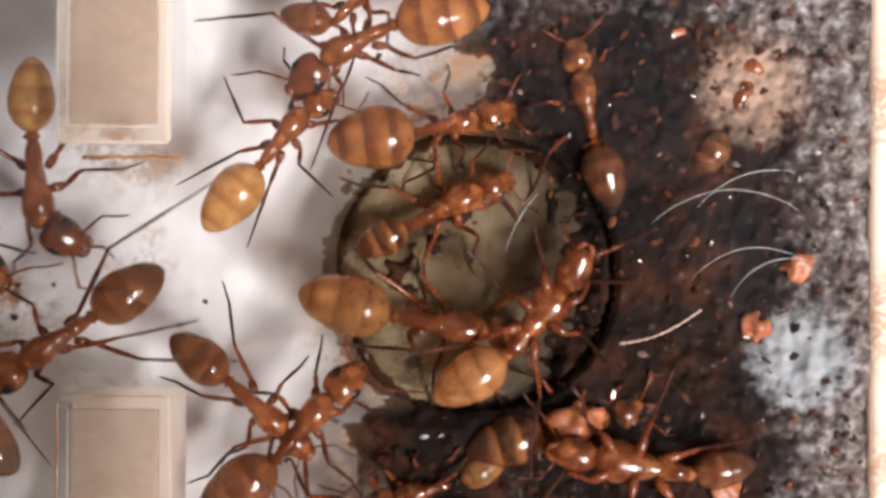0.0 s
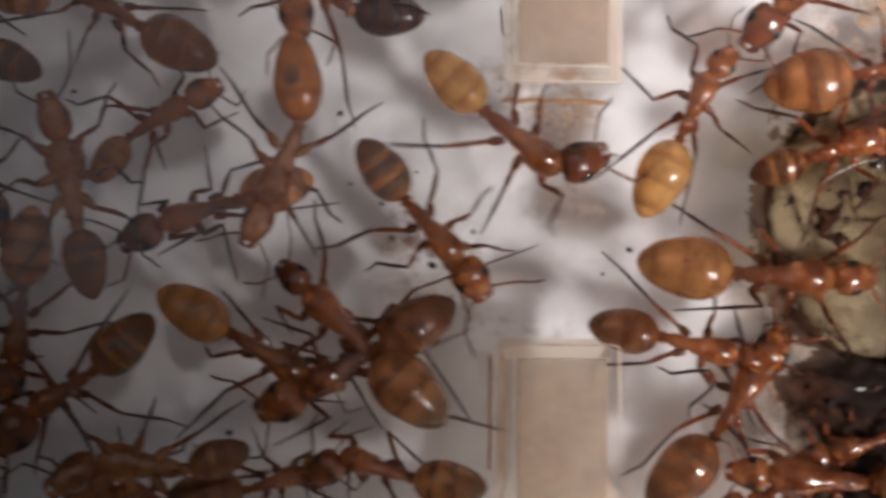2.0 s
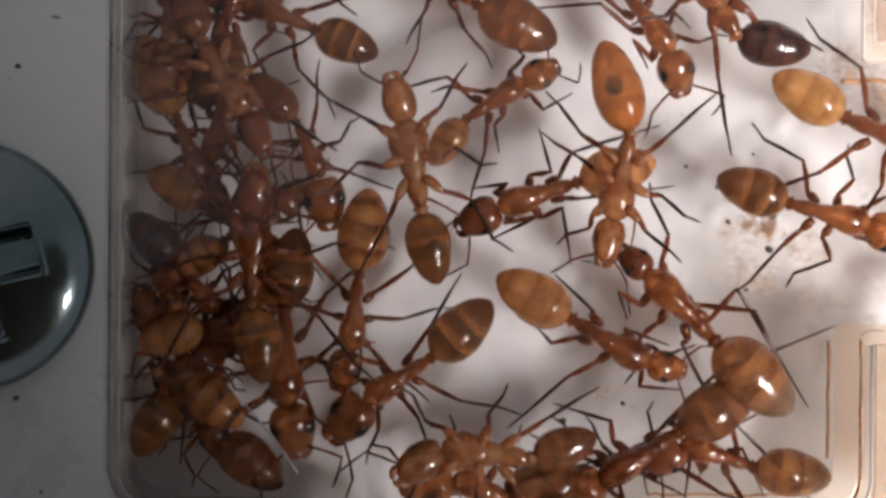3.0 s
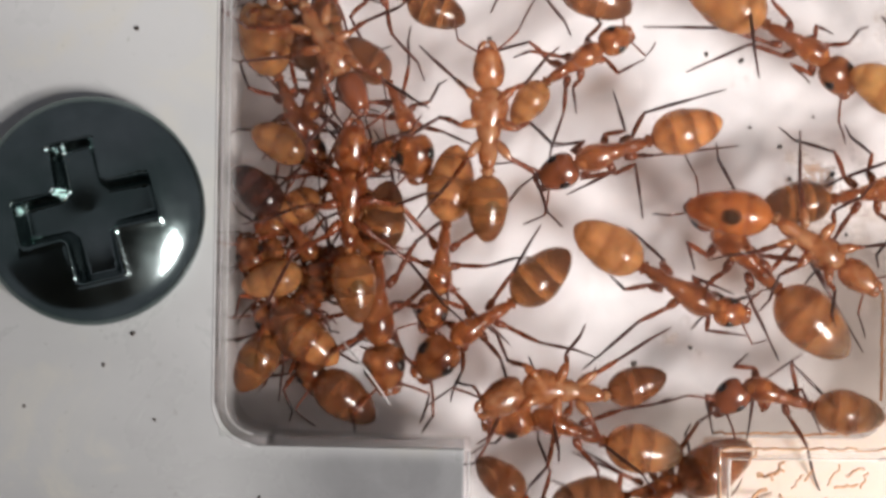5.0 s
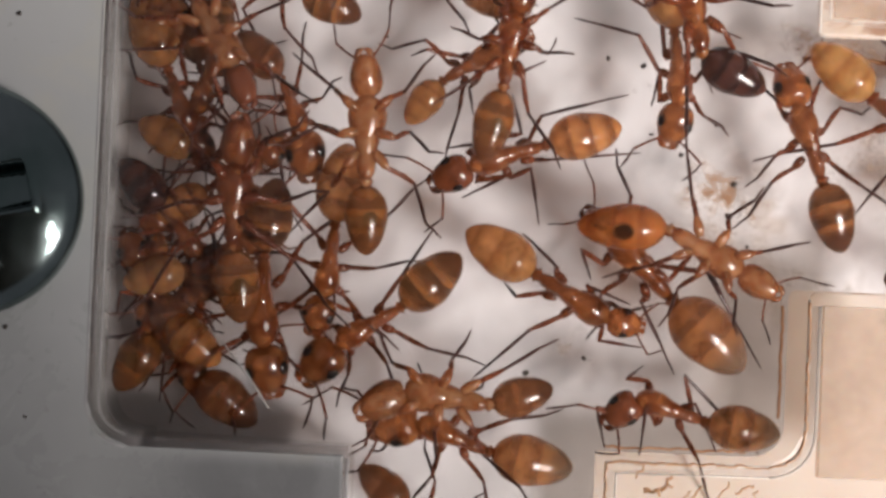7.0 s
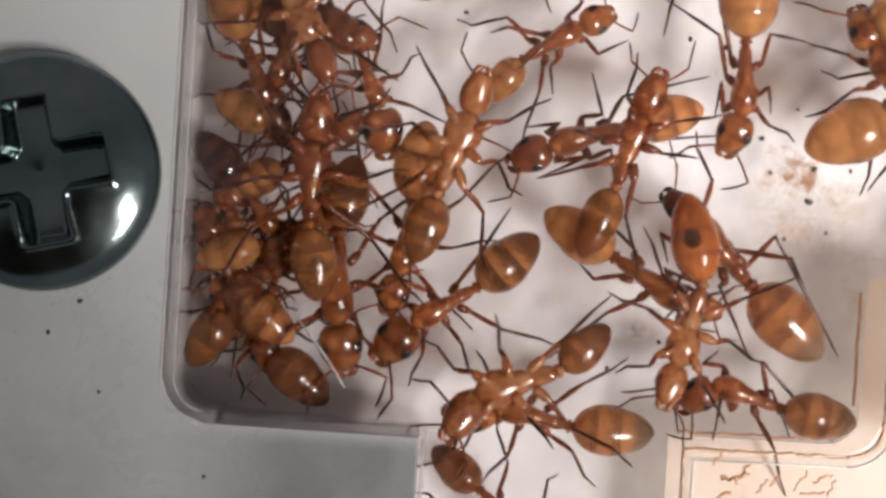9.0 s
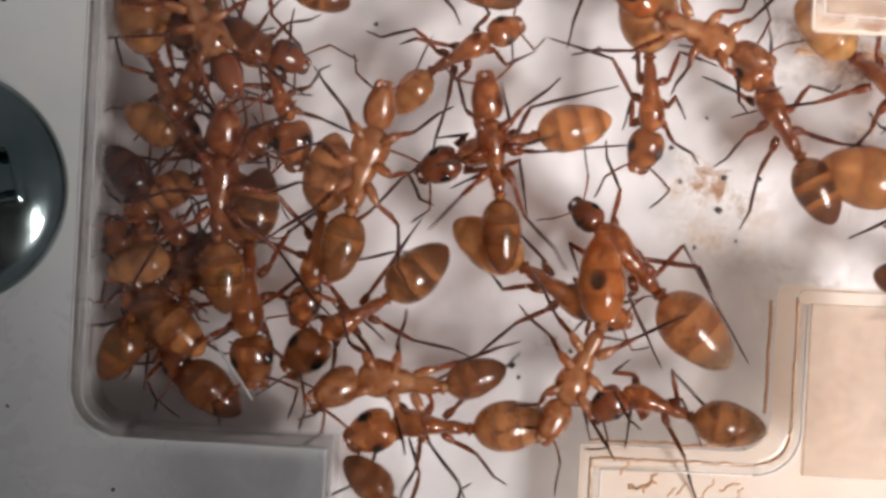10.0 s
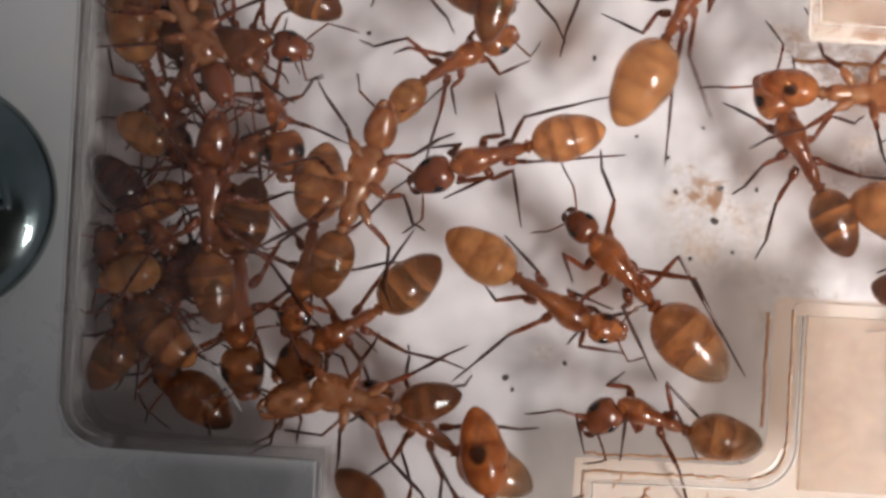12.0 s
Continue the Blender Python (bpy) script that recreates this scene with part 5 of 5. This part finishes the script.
for k, (x, y, s) in enumerate(((-3.95, 7.56, 0.9), (8.09, 3.01, 1.1), (3.64, 7.13, 0.9), (3.2, -3.12, 0.9), (6.24, 3.94, 1.0), (4.85, 6.92, 1.1), (9.29, 3.02, 0.8), (14.51, 2.47, 1.0), (13.62, 1.66, 0.8), (20.44, 10.94, 1.3),
                              (20.03, -2.57, 1.2), (7.93, 1.9, 1.4), (1.25, -3.7, 1.3), (1.5, -4.1, 0.8), (6.6, 2.8, 0.8), (5.2, 4.6, 0.7), (7.2, 0.6, 0.8), (8.6, 0.9, 0.7), (7.4, 5.0, 0.6), (17.3, -3.0, 0.9), (21.2, -3.4, 0.9), (20.8, -2.0, 0.7))):
    crumb(x, y, s, k)
for k, (x, y, s) in enumerate(((-15.68, 7.31, 0.9), (-15.66, -2.75, 0.9), (-16.6, -3.8, 0.7), (-14.9, -5.6, 0.6), (-19.2, -5.2, 0.7), (-11.4, -8.1, 0.6))):
    ob = crumb(x, y, s, k)
    ob.location.z = (H + 0.03) * MM
    tagged(ob, "tiny dark speck of dirt on the side plate")


# ---------------------------------------------------------------- the filming phone, held over the nest
M_PHONE = surface("matt_black_case", [(0.3, (0.012, 0.013, 0.014)), (0.7, (0.022, 0.023, 0.025))], 300, 0.4, 8, 0.1, 0.00002, 0.4)
phone = tagged(empty("smartphone"), "black smartphone held flat over the nest", "phone")
shell = bmesh.new()
bmesh.ops.create_cube(shell, size=1.0)
bmesh.ops.scale(shell, vec=(0.150, 0.072, 0.008), verts=shell.verts)
bmesh.ops.bevel(shell, geom=[e for e in shell.edges if abs(e.verts[0].co.z - e.verts[1].co.z) > 0.001], offset=0.008, segments=5, affect="EDGES")
bmesh.ops.translate(shell, vec=(-0.075, 0, 0.004), verts=shell.verts)
part("phone_case", shell, M_PHONE, phone, smooth=False)
glass = bmesh.new()
bmesh.ops.create_cube(glass, size=1.0)
bmesh.ops.scale(glass, vec=(0.144, 0.067, 0.001), verts=glass.verts)
bmesh.ops.translate(glass, vec=(-0.075, 0, 0.0086), verts=glass.verts)
part("screen", glass, M_EYE, phone, smooth=False)


def stride(root, spans, beat=0.25):
    for i, leg in enumerate([c for c in root.children if c.name.startswith("leg")]):
        base = leg.matrix_basis.copy()
        rows = [(0.0, base)]
        for a, b in spans:
            n = max(2, round((b - a) / beat))
            for k in range(n + 1):
                swing = 0 if k in (0, n) else (13 if (i + i // 3 + k) % 2 else -13)
                t = a + (b - a) * k / n
                if t > rows[-1][0] + 0.05:
                    rows.append((t, base @ pose(0, 0, 0, 0, 0, swing)))
        if rows[-1][0] < 12:
            rows.append((12.0, base))
        walk(leg, rows)


def feel(root, seed):
    rnd = random.Random(seed)
    head = [c for c in root.children if c.name.startswith("head")][0]
    for an in [c for c in head.children if c.name.startswith("antenna")]:
        base = an.matrix_basis.copy()
        walk(an, [(0.75 * k, base @ pose(0, 0, 0, 0, rnd.uniform(-7, 7), rnd.uniform(-14, 14))) for k in range(17)])


def motions():
    walk(ant_c3, [(0, on_glass(-3.69, 4.50, 101)), (3, on_glass(-3.69, 4.50, 101)), (5, on_glass(-3.98, 4.25, 89)), (7.2, on_glass(-4.40, 3.75, 91)), (8.8, on_glass(-4.12, 2.71, 71)), (9.5, on_glass(-4.00, 2.83, 72)), (10.5, on_glass(-4.00, 2.37, 79)), (12, on_glass(-3.85, 2.33, 71))])
    walk(ant_c9, [(0, on_glass(-1.35, -4.50, 174)), (5, on_glass(-1.35, -4.50, 174)), (7, on_glass(-1.44, -4.47, 172)), (9, on_glass(-1.60, -4.60, -160)), (9.5, on_glass(-1.35, -4.50, -150)), (10, on_glass(-2.48, -4.24, 175)), (11, on_glass(-3.23, -4.18, 169)), (12, on_glass(-3.68, -4.47, 170))])
    walk(ant_c10, [(0, on_floor(-1.13, -5.85, 159)), (7, on_floor(-1.13, -5.85, 159)), (9, on_floor(-1.01, -5.73, 167)), (9.5, on_floor(-0.38, -5.83, 161)), (10, on_floor(-1.39, -5.74, 177)), (10.5, on_floor(-1.14, -5.62, 167)), (11, on_floor(-0.78, -5.59, 155)), (12, on_floor(-1.37, -5.38, 145))])
    walk(ant_c11, [(0, on_glass(2.79, 4.88, -106)), (1.5, on_glass(2.79, 4.88, -106)), (2, on_glass(3.08, 5.08, -113)), (2.5, on_glass(3.34, 4.95, -106)), (3, on_glass(2.82, 4.12, -101)), (5, on_glass(6.86, 0.59, -34)), (6, on_glass(6.50, 0.48, -25)), (7, on_glass(6.87, 0.64, -28)), (9, on_glass(3.86, -2.42, -104)), (9.5, on_glass(3.70, -3.51, -109)), (10, on_glass(3.41, -3.42, -114)), (10.5, on_glass(2.97, -4.02, -114)), (11, on_glass(2.57, -5.67, -102)), (11.5, on_glass(1.32, -7.41, -104)), (12, on_glass(0.59, -8.84, -104))])
    walk(ant_c14, [(0, on_floor(2.20, 13.20, -62)), (1.8, on_floor(2.60, 12.20, -62)), (2.5, on_floor(3.38, 10.44, -60)), (3, on_floor(3.81, 9.15, -52)), (5, on_floor(6.61, 7.44, -30)), (5.5, on_floor(6.79, 6.92, -39)), (6, on_floor(6.21, 7.10, -64)), (6.5, on_floor(6.30, 6.75, -78)), (7, on_floor(5.87, 6.73, -83)), (9, on_floor(5.35, 5.79, -89)), (9.5, on_floor(5.38, 5.48, -84)), (10, on_floor(5.32, 5.60, -85)), (10.5, on_floor(5.51, 6.20, -59)), (11, on_floor(5.44, 6.86, -11)), (11.5, on_floor(5.64, 8.16, 28)), (12, on_floor(6.43, 8.93, 64))])
    walk(ant_r1, [(0, on_floor(17.25, 8.07, 51)), (0.5, on_floor(16.92, 7.27, 54)), (1, on_floor(16.58, 7.25, 65)), (1.5, on_floor(16.53, 7.24, 65)), (12, on_floor(16.53, 7.24, 65))])
    walk(ant_r2, [(0, on_floor(19.73, 11.28, -154)), (0.6, on_floor(19.72, 11.21, -157)), (1, on_floor(19.33, 10.80, -146)), (1.5, on_floor(20.22, 11.17, -147)), (12, on_floor(20.22, 11.17, -147))])
    walk(ant_r4, [(0, on_floor(22.80, 5.71, 27)), (0.6, on_floor(22.10, 5.94, 23)), (1, on_floor(21.89, 5.72, 29)), (1.5, on_floor(21.54, 5.93, 18)), (12, on_floor(21.54, 5.93, 18))])
    walk(ant_r5, [(0, on_floor(22.66, 1.76, -10)), (0.6, on_floor(22.43, 1.93, -9)), (1, on_floor(21.37, 2.37, -6)), (1.5, on_floor(19.50, 1.64, -3)), (12, on_floor(19.50, 1.64, -3))])
    walk(ant_r6, [(0, on_glass(25.79, 1.91, 50)), (0.6, on_glass(24.76, 2.86, 67)), (1, on_glass(25.09, 3.26, 72)), (1.5, on_glass(25.89, 3.86, 86)), (12, on_glass(25.89, 3.86, 86))])
    walk(ant_r7, [(0, on_floor(16.44, -1.08, -42)), (0.6, on_floor(16.78, -1.59, -22)), (1, on_floor(16.66, -1.71, -40)), (1.5, on_floor(16.75, -0.70, -14)), (12, on_floor(16.75, -0.70, -14))])
    walk(ant_r8, [(0, on_floor(17.99, -1.73, 50)), (1, on_floor(17.95, -2.11, 66)), (1.5, on_floor(17.95, -2.42, 59)), (12, on_floor(17.95, -2.42, 59))])
    walk(ant_r9, [(0, on_floor(8.98, 6.47, -84)), (0.6, on_floor(9.83, 5.76, -64)), (1, on_floor(9.56, 5.60, -68)), (1.5, on_floor(9.55, 5.59, -72)), (2, on_floor(10.83, 5.95, -38)), (2.5, on_floor(11.21, 5.73, -24)), (3, on_floor(11.55, 5.54, -22)), (5, on_floor(12.22, 4.63, -22)), (6, on_floor(13.44, 4.14, -38)), (6.5, on_floor(13.58, 4.53, -40)), (7, on_floor(13.71, 5.12, -33)), (9, on_floor(12.70, 5.87, -35)), (12, on_floor(16.47, 7.50, -32))])
    walk(ant_r10, [(0, on_floor(9.63, 1.15, -146)), (0.6, on_floor(6.06, -0.46, -153)), (1, on_floor(4.71, -0.86, -150)), (1.5, on_floor(4.88, -1.15, -156)), (2, on_floor(4.90, -1.52, -149)), (2.5, on_floor(4.81, -2.58, -148)), (3, on_floor(3.58, -4.70, -148)), (5, on_floor(1.40, -8.60, -149)), (6.5, on_floor(-0.50, -17.00, -150)), (12, on_floor(-0.50, -17.00, -150))])
    walk(ant_m3, [(0, on_floor(5.92, 4.95, -44)), (1.5, on_floor(5.92, 4.95, -44)), (2, on_floor(7.95, 3.01, -48)), (2.5, on_floor(8.44, 3.35, -38)), (3, on_floor(9.67, 3.04, -15)), (5, on_floor(9.24, 2.36, 11)), (6, on_floor(11.34, 2.45, 31)), (6.5, on_floor(10.78, 2.76, 49)), (7, on_floor(10.36, 4.46, 111)), (9.5, on_floor(10.12, 5.98, 121)), (10, on_floor(9.64, 4.94, 123)), (11, on_floor(10.17, 4.35, 124)), (12, on_floor(10.44, 4.34, 121))])
    walk(ant_n1, [(0, on_glass(1.33, 14.44, 102)), (3, on_glass(1.33, 14.44, 102)), (5, on_glass(-1.36, 13.38, 102)), (5.5, on_glass(-1.07, 10.98, 103)), (6, on_glass(-0.12, 9.56, 79)), (6.5, on_glass(-0.19, 8.55, 77)), (7, on_glass(0.18, 6.99, 82)), (8.8, on_glass(0.40, 4.98, 82)), (9, on_glass(1.56, 3.16, 73)), (9.5, on_glass(1.20, 3.08, 88)), (10, on_glass(0.20, 3.21, 101)), (10.5, on_glass(-0.11, 4.41, 101)), (11, on_glass(0.35, 8.40, 87)), (11.5, on_glass(0.70, 9.68, 87)), (12, on_glass(0.39, 10.96, 87))])
    walk(ant_n2, [(0, on_glass(4.20, 11.26, 130)), (2, on_glass(4.20, 11.26, 130)), (2.5, on_glass(4.49, 11.19, 135)), (3, on_glass(5.56, 9.95, 122)), (5.5, on_glass(4.44, 11.39, 119)), (6, on_glass(4.46, 11.44, 107)), (6.5, on_glass(5.14, 10.45, 113)), (7, on_glass(6.13, 8.69, 104)), (9, on_glass(3.52, 11.79, 103)), (12, on_glass(3.52, 11.79, 103))])
    walk(ant_n3, [(0, on_floor(16.23, 19.02, 0)), (5, on_floor(15.48, 15.45, 1)), (7, on_floor(17.80, 7.49, 14)), (9, on_floor(11.60, 5.43, 25)), (10, on_floor(15.40, 2.91, -6)), (10.5, on_floor(15.53, 2.36, -17)), (11, on_floor(16.33, 2.18, -18)), (12, on_floor(16.60, 1.94, -11))])
    walk(ant_n4, [(0, on_glass(1.25, 17.04, -21)), (5, on_glass(1.25, 17.04, -21)), (9, on_glass(3.31, 10.78, -21)), (10, on_glass(6.58, 7.60, -23)), (11, on_glass(9.74, 6.94, -17)), (11.5, on_glass(11.38, 6.12, 4)), (12, on_glass(12.19, 6.21, 2))])
    walk(ant_n10, [(0, on_floor(-4.77, 12.01, -19)), (7, on_floor(-4.77, 12.01, -19)), (9, on_floor(-8.98, 6.91, -18)), (10, on_floor(-8.19, 6.89, -27)), (12, on_floor(-8.02, 7.16, -12))])
    walk(ant_k2, [(0, on_floor(2.86, -5.18, 18)), (3, on_floor(2.86, -5.18, 18)), (5, on_floor(1.93, -7.90, 18)), (6.5, on_floor(-1.55, -12.67, 19)), (12, on_floor(-1.55, -12.67, 19))])
    # Edge and turn of the unseen phone, set by where its shadow should fall.
    edge = ((0, 57.5, 18), (0.5, 57.5, 18), (1, 58.5, 18), (1.5, 60.5, 18), (2, 63.5, 18), (2.5, 60.0, 18), (3, 50.0, 19), (4.8, 28.5, 29), (5, 26.0, 30), (5.5, 24.0, 31), (6, 26.5, 32), (6.5, 34.0, 33), (7, 36.0, 34), (8.8, 31.5, 35), (9, 31.5, 35), (9.5, 33.5, 35), (10, 36.0, 35), (10.5, 40.0, 35), (11, 43.5, 35), (11.5, 42.5, 35), (12, 41.5, 35))
    walk(phone, [(t, pose((x - 10.4) * MM, -0.0170, 0.066, 0, 0, turn)) for t, x, turn in edge])
    # Walking ants swing their legs by turns.
    for who, spans in ((ant_c14, ((5, 7.2), (9.5, 12))), (ant_n1, ((5, 6.4), (8.8, 11.8))), (ant_c11, ((1.5, 3.2), (7.2, 9), (9.5, 12))), (ant_r10, ((0, 3.2),)), (ant_r9, ((1.4, 3),)),
                       (ant_m3, ((1.8, 3.2), (6, 7.2), (8.8, 9.8))), (ant_r5, ((0, 1.5),)), (ant_n4, ((9, 12),)), (ant_c9, ((8.8, 11.2),)), (ant_c10, ((8.8, 10.8),)), (ant_n2, ((5, 7.2),)), (ant_r6, ((0.4, 1.6),))):
        stride(who, spans)
    # Standing ants feel about with their antennae.
    for k, who in enumerate((ant_c1, ant_c2, ant_c3, ant_c12, ant_c13, ant_c14, ant_c15, ant_c16, ant_c4, ant_c8, ant_r1, ant_r2, ant_r4, ant_r8, ant_m3, ant_n1)):
        feel(who, k)


motions()
